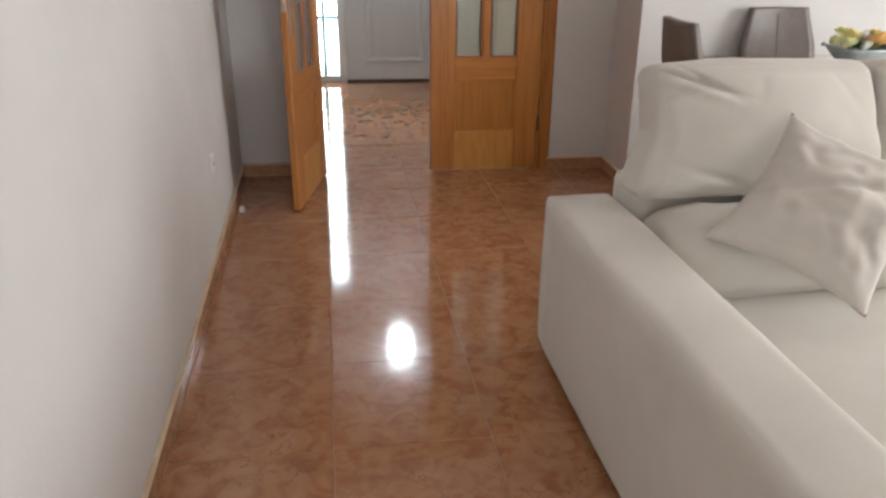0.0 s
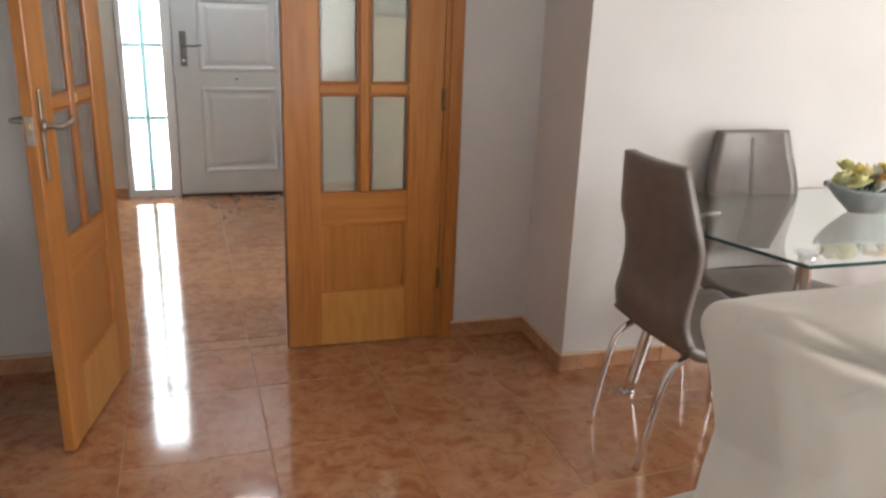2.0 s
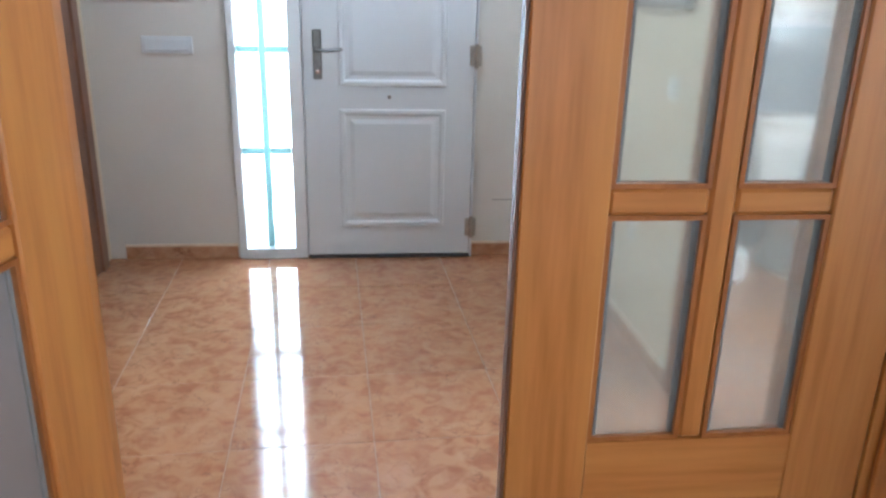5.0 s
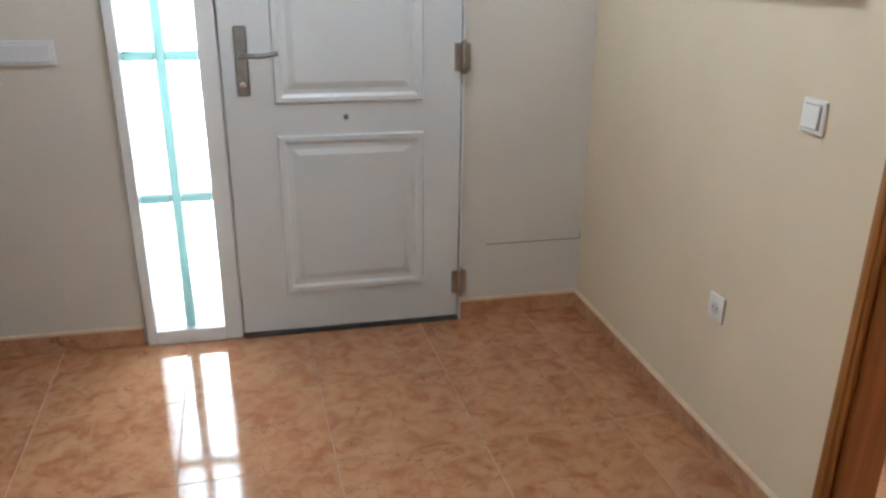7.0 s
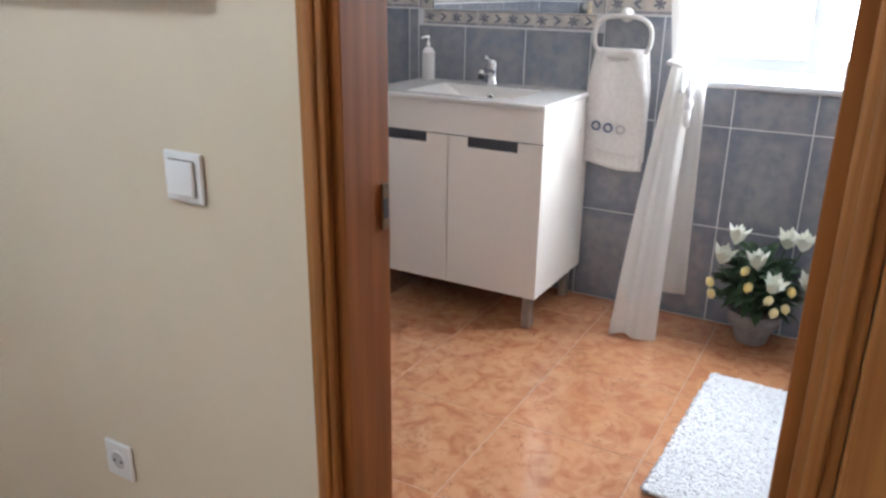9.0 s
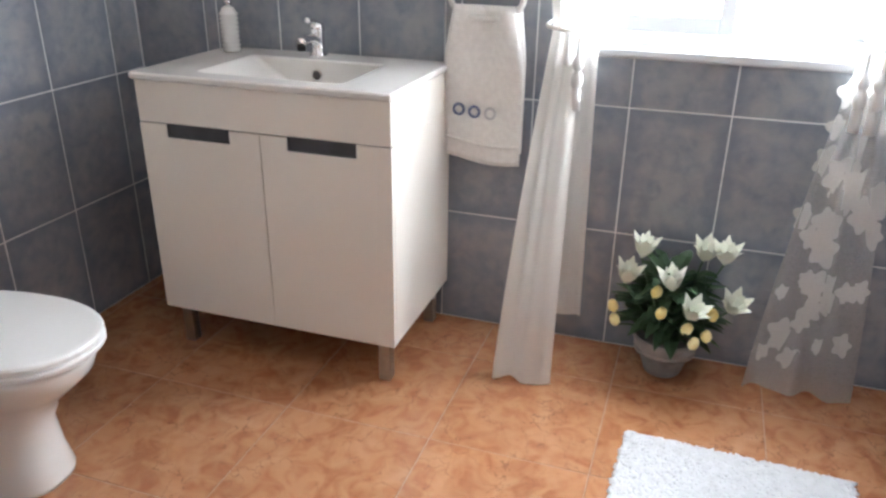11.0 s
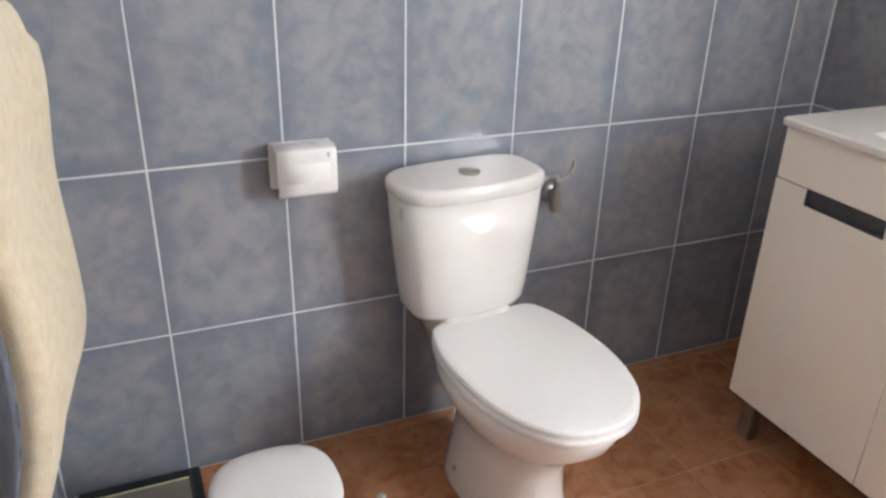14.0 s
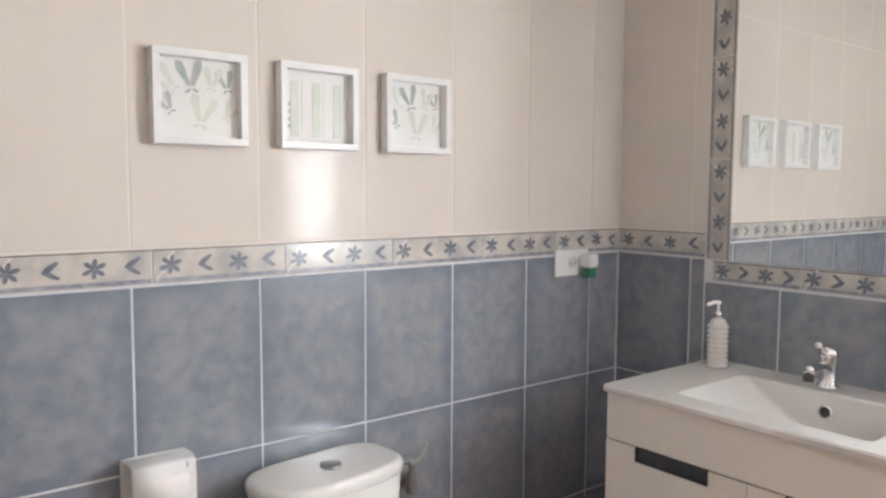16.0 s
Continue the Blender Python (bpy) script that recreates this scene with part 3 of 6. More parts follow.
def glazed_leaf(name, x, y, rz, mirror, label, glass):
    """A half-glazed oak leaf in local x from its hinge (0) to its free edge (0.637), y across its thickness."""
    root = thing(name, x, y, 0.0, label, "door", rz=rz, group="leaves of the double door")
    W, T, z0, z1 = 0.637, 0.035, 0.008, 2.03
    sgn = -1 if mirror else 1

    def bx(a, b, y0, y1, lo, hi, bev=0.0):
        return box(*sorted((sgn * a, sgn * b)), y0, y1, lo, hi, bev)
    s0, s1 = 0.142, 0.500
    part("stile", bx(0, s0, 0, T, z0, z1, 0.003), OAK, root)
    part("stile", bx(s1, W, 0, T, z0, z1, 0.003), OAK, root)
    part("bottom_rail", bx(s0, s1, 0.001, T - 0.001, z0, 0.240), OAK_PALE, root, "pale yellowish oak bottom rail")
    part("middle_rail", bx(s0, s1, 0.001, T - 0.001, 0.545, 0.668), OAK_X, root)
    part("top_rail", bx(s0, s1, 0.001, T - 0.001, 1.92, z1), OAK_X, root)
    part("panel", bx(s0, s1, 0.009, T - 0.009, 0.240, 0.545), OAK_PANEL, root, "recessed darker oak panel")
    for ya, yb in ((0.0035, 0.009), (T - 0.009, T - 0.0035)):
        part("panel_moulding", bx(s0, s1, ya, yb, 0.532, 0.545, 0.002), OAK_X, root)
        part("panel_moulding", bx(s0, s1, ya, yb, 0.240, 0.252, 0.002), OAK_X, root)
        part("panel_moulding", bx(s0, s0 + 0.012, ya, yb, 0.252, 0.532, 0.002), OAK, root)
        part("panel_moulding", bx(s1 - 0.012, s1, ya, yb, 0.252, 0.532, 0.002), OAK, root)
    mid0, mid1 = 0.300, 0.342
    part("muntin", bx(mid0, mid1, 0.004, T - 0.004, 0.668, 1.92, 0.006), OAK, root)
    rows = [(0.668, 1.062), (1.104, 1.490), (1.532, 1.92)]
    for (a, b), (c, d) in zip(rows, rows[1:]):
        part("muntin", bx(s0, mid0, 0.004, T - 0.004, b, c, 0.006), OAK_X, root)
        part("muntin", bx(mid1, s1, 0.004, T - 0.004, b, c, 0.006), OAK_X, root)
    for a, b in rows:
        for p, q in ((s0, mid0), (mid1, s1)):
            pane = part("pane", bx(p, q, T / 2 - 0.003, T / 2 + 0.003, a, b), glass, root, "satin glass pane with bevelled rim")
            pane.visible_shadow = False
            for ya, yb in ((T / 2 - 0.0055, T / 2 - 0.003), (T / 2 + 0.003, T / 2 + 0.0055)):
                bm = bx(p, p + 0.016, ya, yb, a, b)
                bx_q = sorted((sgn * (q - 0.016), sgn * q))
                box(*bx_q, ya, yb, a, b, bm=bm)
                part("bevel", bm, BEVEL_GLASS, pane)
            for ya, yb in ((0.005, 0.014), (T - 0.014, T - 0.005)):
                bm = bx(p, p + 0.008, ya, yb, a, b)
                box(*sorted((sgn * (q - 0.008), sgn * q)), ya, yb, a, b, bm=bm)
                box(*sorted((sgn * (p + 0.008), sgn * (q - 0.008))), ya, yb, a, a + 0.008, bm=bm)
                box(*sorted((sgn * (p + 0.008), sgn * (q - 0.008))), ya, yb, b - 0.008, b, bm=bm)
                part("glazing_bead", bm, OAK_BEAD, root)
    for h in (0.28, 1.045, 1.80):
        part("hinge", lathe([(0.007, -0.045), (0.008, -0.04), (0.008, 0.04), (0.004, 0.048)], 10, sgn * -0.002, -0.004, h), BRASS_DARK, root, smooth=True)
    return root


def lever(root, x, y, z, way, side, plate_h, material, label, w=0.015):
    """A long plate with a bent lever; side: the way it stands out in y, way: the way the lever points in x."""
    plate = part("handle_plate", box(x - w, x + w, *sorted((y, y + side * 0.008)), z - plate_h * 0.6, z + plate_h * 0.4, 0.006, 3), material, root, label)
    part("lever", tube(bent([(x, y + side * 0.004, z), (x, y + side * 0.045, z), (x + way * 0.02, y + side * 0.056, z), (x + way * 0.07, y + side * 0.054, z - 0.002), (x + way * 0.125, y + side * 0.046, z + 0.006)]), 0.0075, 10), material, plate, smooth=True)
    part("rosette", lathe([(0.017, 0), (0.017, 0.006), (0.012, 0.01)], 16), material, plate, smooth=True).matrix_basis = pose(x, y + side * 0.006, z, -90 * side, 0, 0)


leaf_r = glazed_leaf("door_leaf", 1.567, 4.852, 0.0, True, "closed honey oak door leaf with six satin panes", FROST)
part("rebate_strip", box(-0.6435, -0.6372, 0.004, 0.031, 0.008, 2.03, 0.001), DARK_WOOD, leaf_r, "dark lipping on the free edge")
leaf_l = glazed_leaf("door_leaf", 0.278, 4.846, -100.0, False, "open honey oak door leaf with nickel handle", FROST_SHADED)
lever(leaf_l, 0.598, 0.035, 1.035, -1, 1, 0.26, NICKEL, "long satin nickel handle plate", 0.011)
lever(leaf_l, 0.585, 0.0, 1.045, -1, -1, 0.30, STEEL, "long handle plate")
part("latch", box(0.6355, 0.6385, 0.006, 0.029, 0.985, 1.065, 0.001), STEEL, leaf_l, "steel latch plate on the door edge")
part("latch_bolt", box(0.638, 0.647, 0.012, 0.024, 1.03, 1.05, 0.002), BRASS, leaf_l)

# bathroom door, swung into the room against its stop
bath_leaf = thing("door_leaf", 1.925, 5.546, 0.0, "open reddish pine bathroom door leaf", "door", rz=-4.0)
part("panel", box(0, 0.56, -0.037, -0.002, 0.008, 2.02, 0.003), PINE, bath_leaf)
lever(bath_leaf, 0.51, -0.002, 1.04, -1, 1, 0.2, BRASS, "brass handle plate")
part("strike_plate", box(1.892, 1.910, 6.131, 6.1345, 1.008, 1.078, 0.001), BRASS_DARK, bpy.data.objects["door_2"], "steel strike plate with keeper")
part("strike_hole", box(1.895, 1.906, 6.1303, 6.1325, 1.025, 1.055), RUBBER, bpy.data.objects["door_2"])

# front door with its side light
front = thing("front_door", 0.402, 7.70, 0.0, "closed white panelled front door with steel handle", "door")
FW = 0.868
part("leaf", box(0.003, FW - 0.003, 0.0, 0.045, 0.018, 2.06, 0.004), DOOR_WHITE, front)
part("door_sweep", box(0.003, FW - 0.003, -0.010, 0.04, 0.001, 0.018), RUBBER, front, "black rubber sweep under the door")


def raised_panel(root, x0, x1, z0, z1):
    """A moulded field: a rim that steps in, a groove and a raised middle."""
    rings = []
    for inset, out in ((0.0, 0.0), (0.006, -0.010), (0.022, -0.010), (0.034, -0.001), (0.052, -0.001), (0.075, -0.008)):
        rings.append([(x0 + inset, out, z0 + inset), (x1 - inset, out, z0 + inset), (x1 - inset, out, z1 - inset), (x0 + inset, out, z1 - inset)])
    bm = loft(rings, caps=False)
    bm.verts.ensure_lookup_table()
    bm.faces.new(bm.verts[-4:])
    part("raised_panel", bm, DOOR_WHITE, root)


raised_panel(front, 0.178, 0.722, 0.178, 0.800)
raised_panel(front, 0.178, 0.722, 0.915, 1.42)
raised_panel(front, 0.178, 0.722, 1.53, 1.95)
lever(front, 0.075, 0.0, 1.09, 1, -1, 0.24, DOOR_STEEL, "long satin steel handle plate", 0.022)
part("key_hole", lathe([(0.011, 0), (0.011, 0.004), (0.006, 0.006)], 14), CHROME, front).matrix_basis = pose(0.075, -0.008, 0.985, 90, 0, 0)
part("peep_hole", lathe([(0.010, 0), (0.010, 0.004), (0.005, 0.007)], 14), FRAME_GREY, front).matrix_basis = pose(0.432, 0.0, 0.862, 90, 0, 0)
for h in (0.17, 1.07, 1.85):
    hg = part("hinge", lathe([(0.009, -0.06), (0.011, -0.055), (0.011, 0.055), (0.009, 0.06)], 12, FW + 0.004, -0.008, h), STEEL, front, smooth=True)
    part("hinge_flap", box(FW - 0.03, FW + 0.03, -0.006, -0.001, h - 0.05, h + 0.05, 0.001), STEEL, hg)

side = thing("window_1", 0.0, 7.70, 0.0, "white framed side light with bright frosted panes", "window", kind="structure")
part("window_frame", box(0.042, 0.080, 0.0, 0.12, 0.0, 2.10, 0.004), ALU, side)
part("window_frame", box(0.332, 0.399, 0.0, 0.12, 0.0, 2.10, 0.004), ALU, side)
part("window_frame", box(1.2725, 1.28, 0.0, 0.12, 0.0, 2.10), ALU, side)
part("window_sill", box(0.080, 0.332, -0.004, 0.12, 0.0, 0.058, 0.004), ALU, side)
part("window_frame", box(0.037, 1.28, 0.0, 0.12, 2.10, 2.12), ALU, side)
part("window_frame", box(0.399, 1.2725, 0.0, 0.12, 2.062, 2.10), ALU, side)
for x0, x1 in ((0.399, 0.430), (1.235, 1.2725)):
    part("rebate", box(x0, x1, 0.047, 0.12, 0.0, 2.062), ALU, side)
part("threshold", box(0.430, 1.235, 0.047, 0.12, 0.0, 0.03), ALU, side)
part("mullion", box(0.188, 0.224, 0.012, 0.05, 0.058, 2.10, 0.010, 2), TEAL, side, "teal tinted glazing bar")
for i, z in enumerate((0.578, 1.086, 1.594)):
    part("transom", box(0.080, 0.188, 0.012, 0.05, z - 0.018, z + 0.018, 0.010, 2), TEAL, side, "teal tinted glazing bar")
    part("transom", box(0.224, 0.332, 0.012, 0.05, z - 0.018, z + 0.018, 0.010, 2), TEAL, side, "teal tinted glazing bar")
for z0, z1 in ((0.058, 0.566), (0.590, 1.074), (1.098, 1.582), (1.606, 2.10)):
    for x0, x1 in ((0.080, 0.197), (0.215, 0.332)):
        part("pane", box(x0, x1, 0.03, 0.036, z0, z1), SIDE_GLASS, side).visible_shadow = False
structure("backdrop_entrance", box(0.0, 0.38, 8.06, 8.08, -0.3, 2.4), DAY, "overexposed daylight beyond the entrance", "backdrop")


def plain_window(name, axis, a0, a1, b, z0, z1, label, leaves=2):
    """A sliding window: outer frame, sash frames and panes; b is the plane of the frame's inner face."""
    root = thing(name, 0, 0, 0, label, "window", kind="structure")

    def bar(kind, p0, p1, q0, q1, lo, hi, material=ALU, bev=0.003):
        return part(kind, box(*((p0, p1, q0, q1) if axis == "x" else (q0, q1, p0, p1)), lo, hi, bev), material, root)
    bar("window_frame", a0, a0 + 0.035, b, b + 0.07, z0, z1)
    bar("window_frame", a1 - 0.035, a1, b, b + 0.07, z0, z1)
    bar("window_frame", a0 + 0.035, a1 - 0.035, b, b + 0.07, z1 - 0.035, z1)
    bar("window_sill", a0 + 0.035, a1 - 0.035, b - 0.0, b + 0.07, z0, z0 + 0.04)
    w = (a1 - a0 - 0.07) / leaves
    for i in range(leaves):
        p, q, o = a0 + 0.035 + i * w, a0 + 0.035 + (i + 1) * w, b + (0.008 if i % 2 else 0.036)
        bar("sash", p, p + 0.045, o, o + 0.026, z0 + 0.04, z1 - 0.035)
        bar("sash", q - 0.045, q, o, o + 0.026, z0 + 0.04, z1 - 0.035)
        bar("sash", p + 0.045, q - 0.045, o, o + 0.026, z0 + 0.04, z0 + 0.09)
        bar("sash", p + 0.045, q - 0.045, o, o + 0.026, z1 - 0.08, z1 - 0.035)
        bar("pane", p + 0.045, q - 0.045, o + 0.010, o + 0.015, z0 + 0.09, z1 - 0.08, GLASS, 0).visible_shadow = False
    return root


plain_window("window_2", "y", 5.30, 6.20, 4.24, 1.01, 2.12, "white aluminium sliding bathroom window")
part("window_ledge", box(4.160, 4.238, 5.29, 6.21, 0.984, 1.0095, 0.004), ALU, bpy.data.objects["window_2"], "white window ledge")
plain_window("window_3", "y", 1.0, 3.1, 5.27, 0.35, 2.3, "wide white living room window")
# unseen window, added to go with the south fill light
plain_window("window_4", "x", 0.7, 2.5, -2.57, 0.1, 2.3, "added unseen white window for fill light")
structure("backdrop_bath", box(5.9, 5.92, 4.5, 7.5, 0.2, 3.4), DAY, "overexposed daylight beyond the bathroom window", "backdrop")
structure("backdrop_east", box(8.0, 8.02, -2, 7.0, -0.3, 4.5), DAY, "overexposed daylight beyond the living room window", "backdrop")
# glowing sheet added behind the assumed south window
structure("backdrop_south", box(-3, 6, -5.02, -5.0, -0.3, 4.5), DAY, "added bright backdrop beyond the unseen south window", "backdrop")

# a dark wooden door in the hall's west wall
west_door = thing("door_3", -0.63, 6.72, 0.0, "dark wooden hall door with its frame", "door", kind="structure")
part("leaf", box(0.0, 0.018, 0.0, 0.80, 0.006, 2.03, 0.003), DARK_WOOD, west_door)
part("architrave", box(0.0, 0.03, 0.80, 0.885, 0.0, 2.10, 0.006), DARK_WOOD, west_door)
part("architrave", box(0.0, 0.03, -0.085, 0.0, 0.0, 2.10, 0.006), DARK_WOOD, west_door)
part("architrave", box(0.0, 0.03, 0.0, 0.80, 2.03, 2.10, 0.006), DARK_WOOD, west_door)

# round ceiling lamp in the hall
lamp = thing("ceiling_lamp", 0.82, 6.86, CEIL, "deep round white hall ceiling lamp, switched on", "lamp")
part("base", lathe([(0.17, -0.025), (0.17, 0.0)], 32), PLASTIC_WHITE, lamp, smooth=False)
part("diffuser", lathe([(0.01, -0.30), (0.06, -0.294), (0.092, -0.262), (0.106, -0.20), (0.106, -0.10), (0.095, -0.026)], 32), LAMP, lamp, "glowing opal diffuser", smooth=True)

# ---- living room ----
def sofa():
    root = thing("sofa", 1.105, 2.76, 0.0, "cream microfibre sofa with a long wide arm", "sofa", rz=2.6)
    arm = soft_box(0.232, 2.0, 0.545, 0.03, 16, (0.004, 0, 0.006), 0.004, 3.0, 3.0)
    part("armrest", moved(arm, Matrix.Translation((0.116, -1.0, 0.303))), SOFA, root, smooth=True)
    back = soft_box(2.25, 0.21, 0.52, 0.03, 14, (0, 0.006, 0.008), 0.004, 5.0)
    part("backrest", moved(back, Matrix.Translation((1.36, -0.085, 0.395))), SOFA, root, smooth=True)
    base = soft_box(2.1, 1.72, 0.30, 0.035, 14, (0, 0, 0.006), 0.006, 8.0)
    seat = part("seat", moved(base, Matrix.Translation((1.285, -1.06, 0.262))), SOFA, root, smooth=True)
    for x in (1.0, 1.75):
        part("seat_seam", tube([(x, -1.9, 0.416), (x, -1.2, 0.419), (x, -0.35, 0.416)], 0.004, 6), SOFA, seat, smooth=True)
    for i, x in enumerate((0.595, 1.32)):
        roll = soft_box(0.73, 0.34, 0.235, 0.085, 16, (0.0, 0.03, 0.02), 0.018, 11.0 + i * 7, 3.6)
        part("seat_cushion", moved(roll, pose(x, -0.345, 0.492, -9, 0, 0)), SOFA, root, smooth=True)
    for x, y in ((0.08, -0.08), (0.08, -1.9), (2.3, -0.08), (2.3, -1.85)):
        part("foot", lathe([(0.02, 0.0), (0.025, 0.04)], 12, x, y, 0.0), RUBBER, root)
    return root


def back_cushion(x, y, z, rz, seed, label):
    """A loose back cushion with a flap-like top seam and soft dents."""
    root = thing("back_cushion", x, y, z, label, "cushion", rz=rz, group="loose back cushions of the sofa")
    bm = soft_box(0.69, 0.22, 0.39, 0.05, 92, (0.008, 0.050, 0.010), 0.007, seed, 4.2)
    for v in bm.verts:
        k = max(0.0, v.co.z / 0.2)
        low = max(0.0, -v.co.z / 0.2)
        v.co.x *= 1 + 0.23 * low - 0.02 * k
        if v.co.y < 0:
            for cx, cz, lean_, wide, deep in ((-0.250, 0.142, -0.36, 0.009, 0.036), (-0.232, 0.152, -0.66, 0.008, 0.016), (-0.245, 0.116, -0.36, 0.016, -0.014), (-0.05, 0.14, 2.6, 0.016, 0.003), (0.20, 0.13, -1.6, 0.016, 0.003), (-0.18, -0.14, -0.3, 0.014, 0.007), (0.1, -0.15, 0.2, 0.016, 0.006)):
                dx, dz = v.co.x - cx, v.co.z - cz
                long_ = (dx + lean_ * dz) / math.hypot(1, lean_)
                across = (dz - lean_ * dx) / math.hypot(1, lean_)
                v.co.y += deep * math.exp(-(across / wide) ** 2) * math.exp(-(long_ / 0.085) ** 2)
        v.co.y += 0.05 * k * k - 0.012 * math.sin(9 * v.co.x + seed) * k
        side_fold = math.exp(-((v.co.x + 0.27) / 0.05) ** 2) * math.exp(-((v.co.z - 0.10 - 0.35 * (v.co.x + 0.27)) / 0.012) ** 2)
        v.co.y += 0.012 * side_fold * (1 if v.co.y < 0 else 0)
    cover = part("cover", moved(bm, pose(0, 0.0, 0.205, -12, 0, 0)), SOFA, root, smooth=True)
    return root


def throw_pillow():
    """A square pillow that stands on one corner against the back cushion."""
    top, west, low = Vector((1.81, 2.59, 0.845)), Vector((1.505, 2.36, 0.575)), Vector((1.83, 2.13, 0.435))
    eye = Vector((0.54, 0.48, 1.37))
    top, west, low = (eye + (p - eye) * 0.94 for p in (top, west, low))
    mid = (top + low) / 2
    top, west, low = mid + (top - mid) * 1.07, mid + (west - mid) * 1.10, mid + (low - mid) * 1.05
    east = top + low - west
    u, v = (top - west), (low - west)
    n = u.cross(v).normalized()
    if n.y > 0:
        n = -n
    root = thing("throw_pillow", low.x, low.y, low.z, "beige square throw pillow leaning on the sofa", "pillow")
    bm = bmesh.new()
    N = 40
    for s in (1, -1):
        grid = []
        for i in range(N + 1):
            row = []
            for j in range(N + 1):
                a, b = 2 * i / N - 1, 2 * j / N - 1
                h = 0.080 * ((1 - a * a) * (1 - b * b)) ** 0.60
                pinch_a, pinch_b = a * (1 - 0.13 * (1 - b * b)), b * (1 - 0.13 * (1 - a * a))
                p = west + u * (pinch_a + 1) / 2 + v * (pinch_b + 1) / 2
                w = noise.noise(Vector((a * 2.2, b * 2.2, s * 3.0))) * 0.016 + noise.noise(Vector((a * 5, b * 5, s * 5.0))) * 0.011
                crease = -0.016 * math.exp(-((a - 0.2 - 0.5 * b) / 0.08) ** 2)
                p = p + n * s * (h + (w + (crease if s > 0 else 0)) * min(1, h / 0.04)) - low
                row.append(bm.verts.new(p))
            grid.append(row)
        for i in range(N):
            for j in range(N):
                bm.faces.new([grid[i][j], grid[i + 1][j], grid[i + 1][j + 1], grid[i][j + 1]])
    bmesh.ops.remove_doubles(bm, verts=bm.verts, dist=0.0008)
    part("cover", bm, CUSHION, root, smooth=True)
    return root


sofa()
back_cushion(1.735, 2.66, 0.60, 2.6, 2.0, "plump cream back cushion with a folded corner")
back_cushion(2.435, 2.69, 0.60, 2.6, 9.0, "plump cream back cushion beside another")
throw_pillow()


def dining_chair(name="dining_chair"):
    """A one-piece upholstered shell with a six-sided back on four bent chrome legs; it faces +x, its base at the back's foot."""
    root = thing(name, 0, 0, 0, "grey faux leather dining chair with chrome legs", "chair", group="chairs round the table")
    prof = [(-0.045, 0.985, 0.150), (-0.03, 0.90, 0.170), (-0.008, 0.79, 0.198), (0.012, 0.72, 0.194), (0.016, 0.64, 0.184), (0.006, 0.56, 0.180), (-0.002, 0.50, 0.188), (0.018, 0.435, 0.204)]
    line = bent([(x, h, z) for x, z, h in prof], 5)
    seat_prof = [(0.018, 0.435, 0.212), (0.07, 0.412, 0.215), (0.15, 0.408, 0.217), (0.27, 0.425, 0.215), (0.38, 0.440, 0.208), (0.43, 0.432, 0.195)]
    seat_line = bent([(x, h, z) for x, z, h in seat_prof], 5)

    def shell(path, dish):
        def f(u, v):
            k = u * (len(path) - 1)
            i = min(int(k), len(path) - 2)
            p = path[i].lerp(path[i + 1], k - i)
            a = 2 * v - 1
            return Vector((p.x + (dish[0] * (a * a)), p.y * a, p.z + dish[1] * a * a))
        bm = sheet(f, len(path) - 1, 12, 0.034)
        return bm
    back = part("backrest", shell(line, (0.022, 0.0)), PU, root, smooth=True)
    part("seat", shell(seat_line, (0.0, 0.012)), PU, root, smooth=True)
    for s in (-0.004, 0.004):
        part("stitch", tube([(p.x + 0.004 + (0.018 if i == -1 else 0), s, p.z) for i, p in enumerate(line[2:-8])], 0.0012, 5), FRAME_GREY, back)
    for sy in (-1, 1):
        part("leg", tube(bent([(0.20, sy * 0.13, 0.392), (0.08, sy * 0.150, 0.388), (-0.01, sy * 0.156, 0.33), (-0.055, sy * 0.155, 0.16), (-0.085, sy * 0.152, 0.0)]), 0.0115, 10), CHROME, root, smooth=True)
        part("leg", tube(bent([(0.20, sy * 0.13, 0.392), (0.33, sy * 0.150, 0.396), (0.395, sy * 0.165, 0.34), (0.425, sy * 0.175, 0.16), (0.445, sy * 0.18, 0.0)]), 0.0115, 10), CHROME, root, smooth=True)
    part("cross_bar", tube([(0.12, -0.14, 0.385), (0.12, 0.14, 0.385)], 0.009, 8), CHROME, root, smooth=True)
    return root


chair = dining_chair()
chair.matrix_basis = pose(2.0, 3.875, 0, 0, 0, 2)
copy_thing(chair, pose(2.70, 4.345, 0, 0, 0, -90))
copy_thing(chair, pose(4.0, 4.345, 0, 0, 0, -96))


